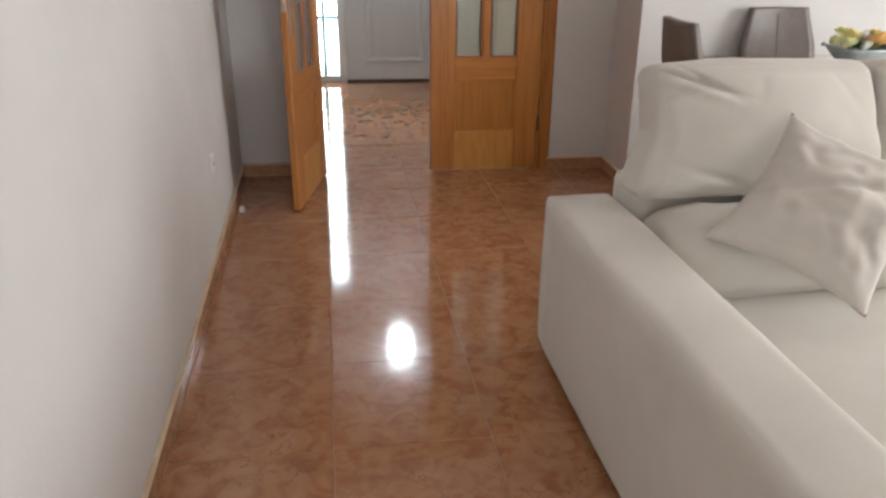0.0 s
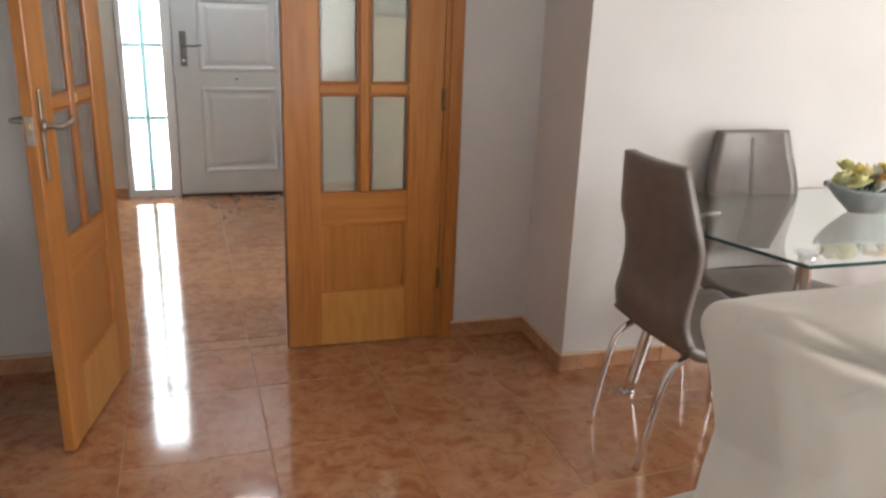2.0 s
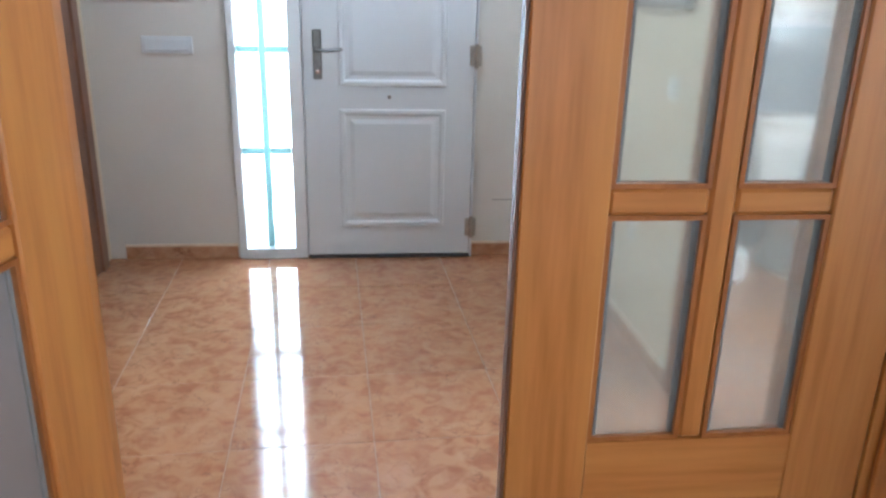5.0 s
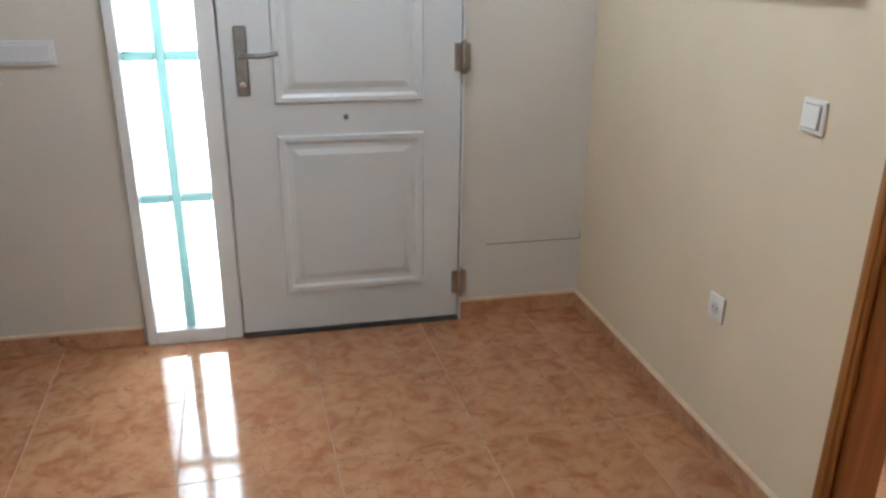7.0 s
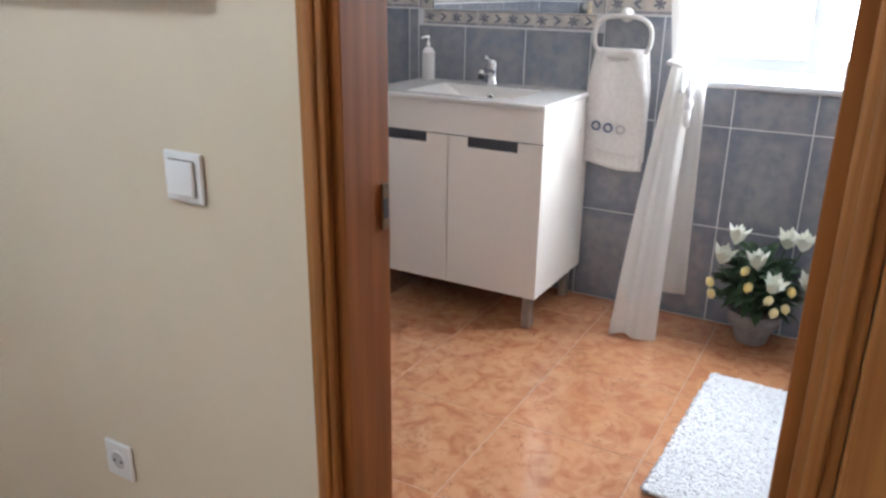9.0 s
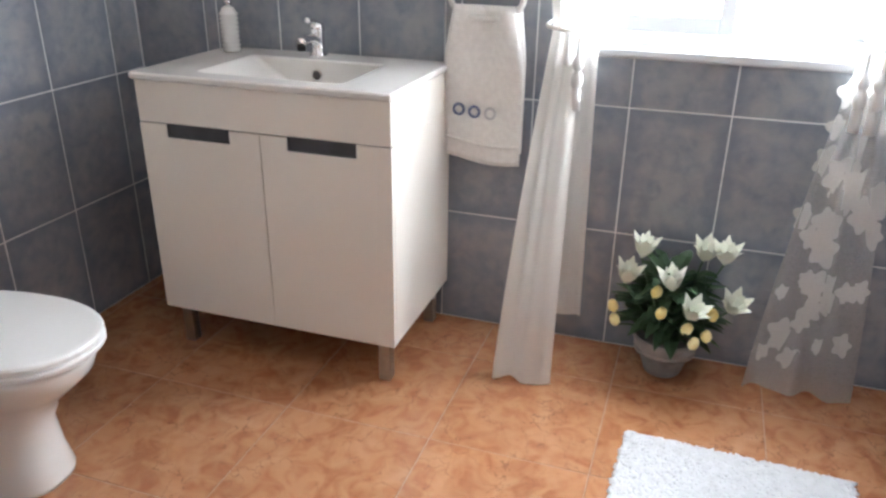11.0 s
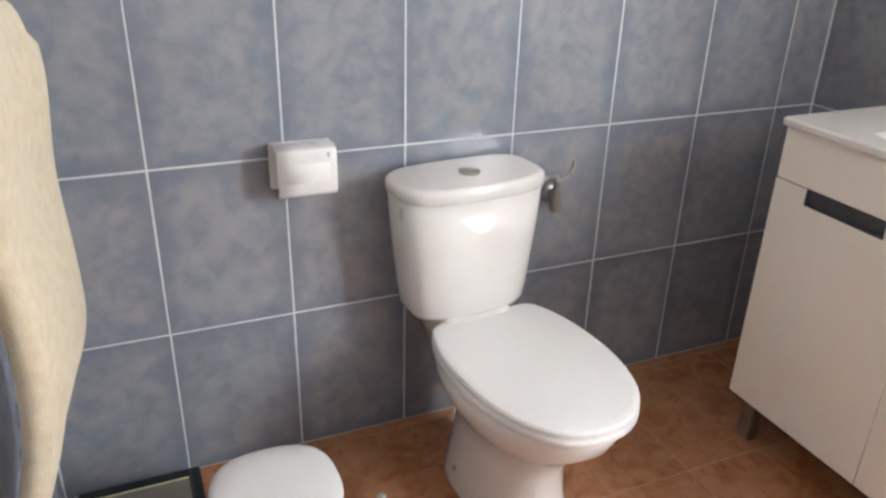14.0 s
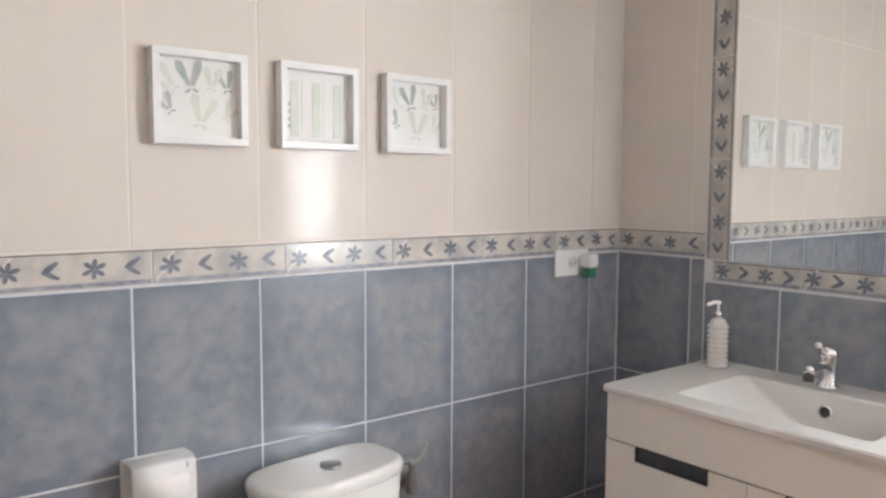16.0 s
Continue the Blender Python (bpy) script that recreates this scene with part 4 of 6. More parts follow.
def table():
    root = thing("dining_table", 2.9, 3.94, 0.0, "six-sided glass dining table on chrome legs", "table")
    pts = [(2.26, 3.515), (3.52, 3.515), (3.68, 3.94), (3.52, 4.39), (2.26, 4.39), (2.12, 3.94)]
    loc = [(x - 2.9, y - 3.94) for x, y in pts]
    top = part("tabletop", prism(loc, 0.730, 0.7405, 0.0015), TABLE_GLASS, root, "clear tempered glass top")
    top.visible_shadow = False
    bm = bmesh.new()
    n = len(loc)
    for i in range(n):
        a, b = Vector((*loc[i], 0)), Vector((*loc[(i + 1) % n], 0))
        d = (b - a).normalized()
        out = Vector((d.y, -d.x, 0)) * 0.0025
        q = [a, b, b + out, a + out]
        prism([(p.x, p.y) for p in q], 0.7305, 0.740, bm=bm)
    part("edge_band", bm, GLASS_EDGE, top, "dark green polished glass edge")
    for x, y, fx, fy in ((2.36, 3.64, 2.30, 3.58), (2.30, 4.20, 2.16, 4.20), (3.42, 3.64, 3.50, 3.58), (3.44, 4.22, 3.55, 4.24)):
        x, y, fx, fy = x - 2.9, y - 3.94, fx - 2.9, fy - 3.94
        leg = part("leg", tube(bent([(x, y, 0.722), (x, y, 0.60), ((x + fx) / 2, (y + fy) / 2, 0.30), (fx, fy, 0.0)]), 0.024, 14), CHROME, root, smooth=True)
        part("arm", tube(bent([(x, y, 0.56), (x * 0.97, y * 0.97, 0.64), (x * 0.90, y * 0.90, 0.695), (x * 0.80, y * 0.80, 0.712)]), 0.010, 10), CHROME, leg, smooth=True)
        part("foot_ring", lathe([(0.03, 0.0), (0.03, 0.008), (0.026, 0.012)], 16, fx, fy, 0.0), CHROME, leg)
        part("top_disc", lathe([(0.035, 0.722), (0.035, 0.7295)], 18, x, y, 0.0), CHROME, leg)
    return root


table()


def blossom(bm, c, r, rng):
    """A full flower head: three whorls of broad cupped petals with wavy rims."""
    tilt = Matrix.Rotation(rng.uniform(-0.7, 0.5), 3, "X") @ Matrix.Rotation(rng.uniform(-0.5, 0.5), 3, "Y")
    for count, reach, rise, ph in ((7, 1.25, 0.25, 0.0), (6, 0.95, 0.75, 0.5), (4, 0.5, 1.0, 0.2)):
        for k in range(count):
            a = 2 * math.pi * (k + ph + rng.uniform(-0.15, 0.15)) / count
            d, s = Vector((math.cos(a), math.sin(a), 0)), Vector((-math.sin(a), math.cos(a), 0))
            grid = []
            for t, w in ((0.0, 0.12), (0.4, 0.55), (0.75, 0.68), (1.0, 0.40)):
                row = []
                for q in (-1, -0.4, 0.4, 1):
                    p = d * (reach * t) + s * (w * q) + Vector((0, 0, rise * t ** 1.5 + 0.16 * q * q * t + 0.10 * math.sin(5 * q + a * 3) * t))
                    row.append(bm.verts.new(Vector(c) + tilt @ p * r))
                grid.append(row)
            for p, q in zip(grid, grid[1:]):
                for m in range(3):
                    bm.faces.new([p[m], p[m + 1], q[m + 1], q[m]])
    return bm


def leaf_blade(bm, base, tip, w, curl=0.02):
    a, b = Vector(base), Vector(tip)
    d = b - a
    s = d.cross(Vector((0, 0, 1)))
    s = (s.normalized() if s.length > 1e-4 else Vector((1, 0, 0))) * w
    rows = []
    for t, k in ((0.0, 0.15), (0.3, 0.9), (0.6, 1.0), (0.85, 0.5)):
        p = a + d * t + Vector((0, 0, curl * math.sin(math.pi * t)))
        rows.append((bm.verts.new(p - s * k), bm.verts.new(p - Vector((0, 0, w * 0.3 * k))), bm.verts.new(p + s * k)))
    e = bm.verts.new(b)
    for (p0, p1, p2), (q0, q1, q2) in zip(rows, rows[1:]):
        bm.faces.new([p0, p1, q1, q0])
        bm.faces.new([p1, p2, q2, q1])
    bm.faces.new([rows[-1][0], rows[-1][1], e])
    bm.faces.new([rows[-1][1], rows[-1][2], e])


def fruit_bowl():
    rng = random.Random(4)
    root = thing("flower_bowl", 2.95, 4.02, 0.7405, "grey boat-shaped bowl of yellow and orange flowers", "bowl", rz=-4)
    root.scale = (0.92, 0.95, 1.0)
    rings = []
    for k, h in ((0.40, 0.0), (0.46, 0.008), (0.75, 0.045), (0.95, 0.078), (1.0, 0.092), (0.96, 0.092), (0.80, 0.06), (0.5, 0.03)):
        ring = []
        for i in range(32):
            a = 2 * math.pi * i / 32
            x, y = 0.185 * k * math.cos(a), 0.105 * k * math.sin(a)
            lift = 0.022 * (abs(math.cos(a)) ** 6) * max(0, k - 0.5) * 2
            ring.append((x * (1 + 0.10 * abs(math.cos(a)) ** 8), y, h + lift))
        rings.append(ring)
    body = part("bowl_body", loft(rings), BOWL, root, smooth=True)
    for s in (-1, 1):
        part("handle_knob", lathe([(0.003, -0.012), (0.011, -0.006), (0.011, 0.006), (0.003, 0.012)], 10, s * 0.207, 0, 0.108), BOWL, body, smooth=True)
    spots = [(-0.135, -0.01, 0.118, 0.036, PETAL_LIME), (-0.095, -0.045, 0.108, 0.036, PETAL_LIME), (-0.10, 0.04, 0.150, 0.034, PETAL_LIME), (-0.065, 0.0, 0.138, 0.036, PETAL_YELLOW),
             (-0.02, 0.045, 0.120, 0.030, PETAL_LIME), (0.0, -0.06, 0.104, 0.026, PETAL_WHITE), (0.045, -0.045, 0.112, 0.040, PETAL_ORANGE), (0.025, 0.03, 0.135, 0.028, PETAL_WHITE),
             (0.075, 0.03, 0.140, 0.034, PETAL_YELLOW), (0.085, -0.02, 0.128, 0.032, PETAL_ORANGE), (0.125, -0.03, 0.114, 0.034, PETAL_LIME), (0.125, 0.03, 0.126, 0.032, PETAL_YELLOW), (0.165, 0.0, 0.108, 0.028, PETAL_LIME)]
    for x, y, z, r, m in spots:
        part("flower", blossom(bmesh.new(), (x, y, z - 0.008), r * 1.12, rng), m, root, smooth=True)
    bm = bmesh.new()
    for i in range(20):
        a = rng.uniform(0, 2 * math.pi)
        p = (0.11 * math.cos(a) * rng.random(), 0.06 * math.sin(a) * rng.random(), 0.085)
        leaf_blade(bm, p, (p[0] + 0.06 * math.cos(a), p[1] + 0.05 * math.sin(a), 0.115 + rng.uniform(0, 0.02)), 0.012)
    part("foliage", bm, LEAF, root)


fruit_bowl()


def wall_plate(name, m, w, h, label, category, kind):
    """A switch or socket plate; local x along the wall, y out of it, z up."""
    root = new(name)
    root.matrix_basis = m
    tagged(root, label, category)
    part("plate", box(-w / 2, w / 2, 0, 0.008, -h / 2, h / 2, 0.004, 2), PLASTIC_WHITE, root)
    if kind == "switch":
        # shadow line round the rocker, painted as a dark plate behind it
        part("rocker_shade", box(-0.028, 0.028, 0.008, 0.0095, -0.029, 0.029, 0.0005), FRAME_GREY, root, "dark plate that paints the shadow line round the rocker")
        part("rocker", moved(box(-0.0265, 0.0265, 0.0, 0.008, -0.027, 0.027, 0.002, 2), pose(0, 0.008, 0, 4, 0, 3)), PLASTIC_WHITE, root)
    else:
        part("socket_ring", lathe([(0.022, 0.0), (0.022, 0.002), (0.0195, 0.002), (0.0185, -0.006)], 24), PLASTIC_WHITE, root).matrix_basis = pose(0, 0.0085, 0, -90, 0, 0)
        part("socket_well", lathe([(0.0185, 0.0), (0.0185, 0.001)], 24), RING_GREY, root, "recessed grey socket well").matrix_basis = pose(0, 0.0085, 0, -90, 0, 0)
        for s in (-1, 1):
            part("pin_hole", lathe([(0.003, 0), (0.003, 0.0015)], 10), RUBBER, root).matrix_basis = pose(s * 0.0095, 0.0093, 0, -90, 0, 0)
    return root


# ---- hall ----
E_FACE = lambda y, z: Matrix.Translation((1.806, y, z)) @ Matrix.Rotation(radians(90), 4, "Z")
wall_plate("light_switch", E_FACE(6.441, 1.066), 0.082, 0.082, "square white light switch on the cream wall", "switch", "switch")
wall_plate("wall_socket", E_FACE(6.706, 0.456), 0.076, 0.080, "white earthed wall socket above the skirting", "socket", "socket")
W_FACE = lambda y, z: Matrix.Translation((LEFT(y), y, z)) @ Matrix.Rotation(radians(-90), 4, "Z")
wall_plate("wall_socket", W_FACE(3.72, 0.415), 0.075, 0.078, "white wall socket on the living room wall", "socket", "socket")

stop = thing("door_stop", -0.10, 4.25, 0.0, "small white rubber door stop on the floor", "door stop")
part("body", lathe([(0.014, 0.0), (0.016, 0.004), (0.013, 0.022), (0.009, 0.027), (0.002, 0.029)], 16), PLASTIC_WHITE, stop, smooth=True)

letter = thing("letter_flap", -0.245, 7.73, 1.06, "white letter box flap on the entrance wall", "letter flap")
part("plate", box(-0.122, 0.122, -0.012, 0, 0.0, 0.082, 0.004, 2), DOOR_WHITE, letter)
part("flap", box(-0.108, 0.108, -0.018, -0.012, 0.012, 0.070, 0.003, 2), DOOR_WHITE, letter)

panel = thing("meter_cabinet", -0.33, 7.73, 1.315, "white meter cabinet with small grey windows", "cabinet")
part("frame", box(-0.27, 0.25, -0.022, 0, 0.0, 0.42, 0.005, 2), ALU, panel)
part("door", box(-0.245, 0.225, -0.029, -0.022, 0.024, 0.396, 0.003), DOOR_WHITE, panel)
for x in (-0.16, -0.02, 0.12):
    part("grey_window", box(x - 0.045, x + 0.045, -0.031, -0.029, 0.05, 0.15, 0.001), RING_GREY, panel, "small grey window")

picture = thing("wall_picture", 1.806, 6.96, 1.336, "wide wall picture in a thin dark frame", "picture")
for nm, (a, b, lo, hi) in {"bottom_rail": (-0.60, 0.60, 0, 0.022), "top_rail": (-0.60, 0.60, 0.578, 0.60)}.items():
    part(nm, box(-0.028, 0, a, b, lo, hi, 0.002), FRAME_GREY, picture)
for y in (-0.60, 0.578):
    part("side_rail", box(-0.028, 0, y, y + 0.022, 0.022, 0.578, 0.002), FRAME_GREY, picture)
part("canvas", box(-0.016, -0.002, -0.578, 0.578, 0.022, 0.578), PICTURE, picture)

# access panel in the entrance wall, seen as a thin joint
hatch = thing("wall_hatch", 1.60, 7.73, 0.31, "flush painted wall hatch with a thin dark joint", "hatch")
part("joint", box(-0.21, 0.203, -0.0015, 0, 0.0, 0.0035), FRAME_GREY, hatch)
part("joint_side", box(0.200, 0.203, -0.0015, 0, 0.0035, 0.035), FRAME_GREY, hatch)

# ---- bathroom ----
def rounded(cx, cy, hx, hy, z, r, n=8):
    """A ring: a rectangle with rounded corners, level at z."""
    out = []
    for qx, qy, a0 in ((1, 1, 0), (-1, 1, 90), (-1, -1, 180), (1, -1, 270)):
        for k in range(n + 1):
            a = radians(a0 + 90 * k / n)
            out.append((cx + qx * (hx - r) + r * math.cos(a), cy + qy * (hy - r) + r * math.sin(a), z))
    return out


def oval(cx, cy, hx, hy, z, p=2.0, n=44, back=None):
    """A ring: a superellipse, cut straight at y = back if that is given."""
    out = []
    for k in range(n):
        a = 2 * math.pi * k / n
        c, s = math.cos(a), math.sin(a)
        x = cx + hx * math.copysign(abs(c) ** (2 / p), c)
        y = cy + hy * math.copysign(abs(s) ** (2 / p), s)
        out.append((x, min(y, back) if back is not None else y, z))
    return out


def vanity():
    X0, Y0 = 3.660, 6.600
    root = thing("vanity_unit", X0, Y0, 0.0, "glossy white vanity unit with dark handle cut-outs", "vanity")
    D, W, LOW, MID, TOP = 0.510, 0.830, 0.146, 0.782, 0.911
    part("body", box(0.02, D, 0.0, W, LOW, MID + 0.005, 0.002), WHITE_LACQUER, root)
    for y in (0.0, W - 0.018):
        part("side_panel", box(0.02, D, y, y + 0.018, MID + 0.005, TOP), WHITE_LACQUER, root)
    part("back_panel", box(D - 0.018, D, 0.018, W - 0.018, MID + 0.005, TOP), WHITE_LACQUER, root)
    part("fascia", box(0.0, 0.019, 0.0, W, MID, TOP, 0.002), WHITE_LACQUER, root)
    for y0, y1, h0, h1 in ((0.0, 0.4125, 0.106, 0.324), (0.4155, W, 0.516, 0.734)):
        high, low = MID - 0.004, MID - 0.043
        bm = box(0.0, 0.019, y0, h0, LOW, high)
        box(0.0, 0.019, h1, y1, LOW, high, bm=bm)
        box(0.0, 0.019, h0, h1, LOW, low, bm=bm)
        bmesh.ops.remove_doubles(bm, verts=bm.verts, dist=1e-5)
        leaf = part("cabinet_door", bm, WHITE_LACQUER, root)
        part("handle_cut_out", box(0.012, 0.0195, h0, h1, low, high), DARK_INLAY, leaf, "dark recessed handle cut-out")
        bm2 = box(0.001, 0.012, h0, h0 + 0.002, low, high)
        box(0.001, 0.012, h1 - 0.002, h1, low, high, bm=bm2)
        box(0.001, 0.012, h0 + 0.002, h1 - 0.002, low, low + 0.002, bm=bm2)
        part("cut_out_lip", bm2, DARK_INLAY, leaf)
    # dark strip as painted shade in the gap between fascia and doors
    part("gap_shade", box(0.008, 0.0195, 0.003, W - 0.003, MID - 0.0038, MID - 0.0004), DARK_INLAY, root, "dark strip that paints the shade in the gap above the doors")
    for x, y in ((0.03, 0.03), (0.03, W - 0.07), (D - 0.07, 0.03), (D - 0.07, W - 0.07)):
        part("leg", box(x, x + 0.038, y, y + 0.038, 0.0, LOW, 0.003), STEEL, root, "square brushed metal leg")
    return root


vanity()


def basin():
    root = thing("washbasin", 3.908, 7.015, 0.911, "white ceramic washbasin top with a sloped bowl", "washbasin")
    hx, hy = 0.262, 0.422
    rings = [rounded(0, 0, hx - 0.004, hy - 0.004, 0.0, 0.006), rounded(0, 0, hx, hy, 0.004, 0.008), rounded(0, 0, hx, hy, 0.016, 0.008), rounded(0, 0, hx - 0.004, hy - 0.004, 0.021, 0.008),
             rounded(-0.022, 0, 0.165, 0.243, 0.0205, 0.02), rounded(-0.022, 0, 0.157, 0.234, 0.016, 0.02), rounded(-0.010, -0.082, 0.138, 0.145, -0.092, 0.025), rounded(-0.006, -0.082, 0.11, 0.12, -0.104, 0.04)]
    bm = loft(rings, caps=False)
    bm.verts.ensure_lookup_table()
    bm.faces.new(bm.verts[-len(rings[-1]):])
    part("bowl_top", bm, CERAMIC, root)
    part("overflow", lathe([(0.019, 0.0), (0.019, 0.004), (0.0145, 0.005)], 20), CHROME, root, "chrome overflow ring", smooth=True).matrix_basis = pose(0.1315, 0.0, -0.030, 0, -86, 0)
    part("overflow_hole", lathe([(0.0143, 0.0), (0.0143, 0.0055)], 16), RUBBER, root).matrix_basis = pose(0.1315, 0.0, -0.030, 0, -86, 0)
    part("drain", lathe([(0.022, 0.0), (0.022, 0.004), (0.016, 0.005)], 20), CHROME, root, smooth=True).matrix_basis = pose(0.015, -0.082, -0.1042)


basin()


def faucet():
    root = thing("basin_tap", 4.098, 7.038, 0.9315, "chrome single lever basin tap", "tap")
    root.scale = (1.1, 1.1, 1.05)
    part("body", lathe([(0.027, 0.0), (0.027, 0.008), (0.021, 0.014), (0.020, 0.075), (0.023, 0.085), (0.021, 0.10), (0.008, 0.106)], 22), CHROME, root, smooth=True)
    part("spout", tube(bent([(0.0, 0.0, 0.045), (-0.05, 0, 0.062), (-0.105, 0.0, 0.058)]), [0.016, 0.016, 0.0155, 0.015, 0.015, 0.0145, 0.014, 0.0138, 0.0135, 0.0135, 0.0135, 0.013, 0.013][:13], 14), CHROME, root, smooth=True)
    part("aerator", lathe([(0.012, -0.016), (0.0125, 0.0)], 16, -0.103, 0.0, 0.05), RUBBER, root, "dark aerator nozzle")
    part("lever_handle", tube(bent([(0.0, 0, 0.104), (-0.03, 0, 0.112), (-0.062, 0.0, 0.119)]), 0.0085, 10), CHROME, root, smooth=True)


faucet()


def soap():
    root = thing("soap_dispenser", 4.078, 7.358, 0.9315, "white ribbed ceramic soap dispenser with pump", "soap dispenser")
    prof = [(0.026, 0.0)]
    for i in range(9):
        prof += [(0.0315, 0.005 + i * 0.0145), (0.0325, 0.0085 + i * 0.0145), (0.0255, 0.0165 + i * 0.0145)]
    prof += [(0.022, 0.142), (0.014, 0.148)]
    part("bottle", lathe(prof, 26), CERAMIC, root, smooth=True)
    part("collar", lathe([(0.013, 0.147), (0.013, 0.166), (0.006, 0.170), (0.005, 0.19)], 16), CHROME, root, smooth=True)
    part("nozzle", tube([(0.008, 0, 0.193), (-0.012, 0.006, 0.196), (-0.036, 0.014, 0.190)], 0.0055, 10), PLASTIC_WHITE, root, smooth=True)


soap()


def toilet():
    root = thing("toilet", 2.955, 7.494, 0.0, "white ceramic close-coupled toilet with closed lid", "toilet", rz=5.0)
    rows = [(0.0, -0.045, 0.118, 0.195, 2.6), (0.012, -0.045, 0.120, 0.197, 2.6), (0.08, -0.04, 0.108, 0.185, 2.5), (0.17, -0.04, 0.100, 0.178, 2.4), (0.235, -0.05, 0.118, 0.20, 2.3),
            (0.285, -0.075, 0.150, 0.232, 2.2), (0.33, -0.085, 0.174, 0.268, 2.15), (0.365, -0.086, 0.184, 0.282, 2.1), (0.388, -0.088, 0.184, 0.282, 2.1)]
    part("pan", loft([oval(0.010 * min(1.0, z / 0.3), cy, hx, hy, z, p, back=0.112) for z, cy, hx, hy, p in rows]), CERAMIC, root, smooth=True)
    part("shelf", loft([rounded(0, 0.17, 0.075, 0.09, 0.31, 0.03), rounded(0, 0.18, 0.09, 0.10, 0.37, 0.03), rounded(0, 0.20, 0.10, 0.088, 0.4425, 0.03)]), CERAMIC, root, smooth=True)
    seat_rows = [(0.389, 0.183), (0.392, 0.188), (0.404, 0.188), (0.407, 0.185)]
    part("seat", loft([oval(0.018, -0.088, h + 0.004, h + 0.110, z, 2.25, back=0.124) for z, h in seat_rows]), PLASTIC_WHITE, root, smooth=True)
    lid_rows = [(0.4085, 0.183), (0.411, 0.187), (0.422, 0.187), (0.4275, 0.183), (0.4295, 0.172)]
    part("lid", loft([oval(0.018, -0.088, h + 0.004, h + 0.110, z, 2.25, back=0.124) for z, h in lid_rows]), PLASTIC_WHITE, root, smooth=False)
    for s in (-1, 1):
        part("lid_hinge", tube([(s * 0.06, 0.108, 0.418), (s * 0.10, 0.108, 0.418)], 0.010, 12), PLASTIC_WHITE, root, smooth=True)
        part("bolt_cap", lathe([(0.009, 0), (0.008, 0.004), (0.002, 0.006)], 14), STEEL, root, "small grey bolt cap").matrix_basis = pose(s * 0.109, 0.02, 0.06, 0, 90 * s, 0)
    tank = []
    for z, hx, hy in ((0.432, 0.140, 0.068), (0.436, 0.152, 0.078), (0.452, 0.161, 0.085), (0.50, 0.168, 0.088), (0.62, 0.182, 0.092), (0.752, 0.192, 0.096)):
        ring = []
        for k in range(48):
            a = 2 * math.pi * k / 48
            c, s = math.cos(a), math.sin(a)
            x, y = hx * math.copysign(abs(c) ** 0.5, c), hy * math.copysign(abs(s) ** 0.55, s)
            ring.append((x, 0.205 + (y if y < 0 else min(y, 0.098)) - (0.016 * (1 - (x / hx) ** 2) if y < 0 else 0), z))
        tank.append(ring)
    part("cistern", loft(tank), CERAMIC, root, smooth=True)
    cap = []
    for z, k in ((0.753, 0.985), (0.756, 1.0), (0.774, 1.0), (0.782, 0.985), (0.788, 0.94), (0.789, 0.88)):
        ring = []
        for q in range(48):
            a = 2 * math.pi * q / 48
            c, s = math.cos(a), math.sin(a)
            x, y = 0.198 * k * math.copysign(abs(c) ** 0.5, c), 0.099 * k * math.copysign(abs(s) ** 0.55, s)
            ring.append((x, 0.205 + (y if y < 0 else min(y, 0.099)) - (0.018 * (1 - (x / (0.198 * k)) ** 2) if y < 0 else 0), z))
        cap.append(ring)
    lid = part("cistern_lid", loft(cap), CERAMIC, root, smooth=True)
    part("flush_button", lathe([(0.026, 0.789), (0.026, 0.795), (0.022, 0.797), (0.004, 0.797)], 24, 0, 0.19, 0), STEEL, lid, "round steel flush button", smooth=True)
    part("maker_badge", box(-0.1905, -0.186, 0.165, 0.182, 0.70, 0.735, 0.002), RING_GREY, root, "small grey oval badge")


toilet()


def paper_holder():
    root = thing("paper_holder", 2.557, 7.81, 0.758, "white plastic toilet paper holder with flap", "paper holder")
    root.scale = (0.93, 0.93, 0.97)
    part("back_plate", box(-0.078, 0.078, -0.012, 0, 0.0, 0.115, 0.006, 2), PLASTIC_WHITE, root)
    part("paper_roll", tube([(-0.055, -0.055, 0.058), (0.055, -0.055, 0.058)], 0.042, 24), PAPER, root, "white paper roll", smooth=True)
    prof = [(-0.012, 0.113), (-0.05, 0.118), (-0.076, 0.116), (-0.087, 0.106), (-0.090, 0.060), (-0.089, 0.014), (-0.084, 0.002)]
    line = bent([(0, y, z) for y, z in prof], 5)
    part("flap", sheet(lambda u, v: Vector((-0.073 + 0.146 * v, line[min(int(u * (len(line) - 1)), len(line) - 1)].y, line[min(int(u * (len(line) - 1)), len(line) - 1)].z)), len(line) - 1, 3, 0.003), PLASTIC_WHITE, root, smooth=True)
    part("logo_mark", box(0.050, 0.055, -0.0905, -0.087, 0.094, 0.106), RING_GREY, root)


paper_holder()


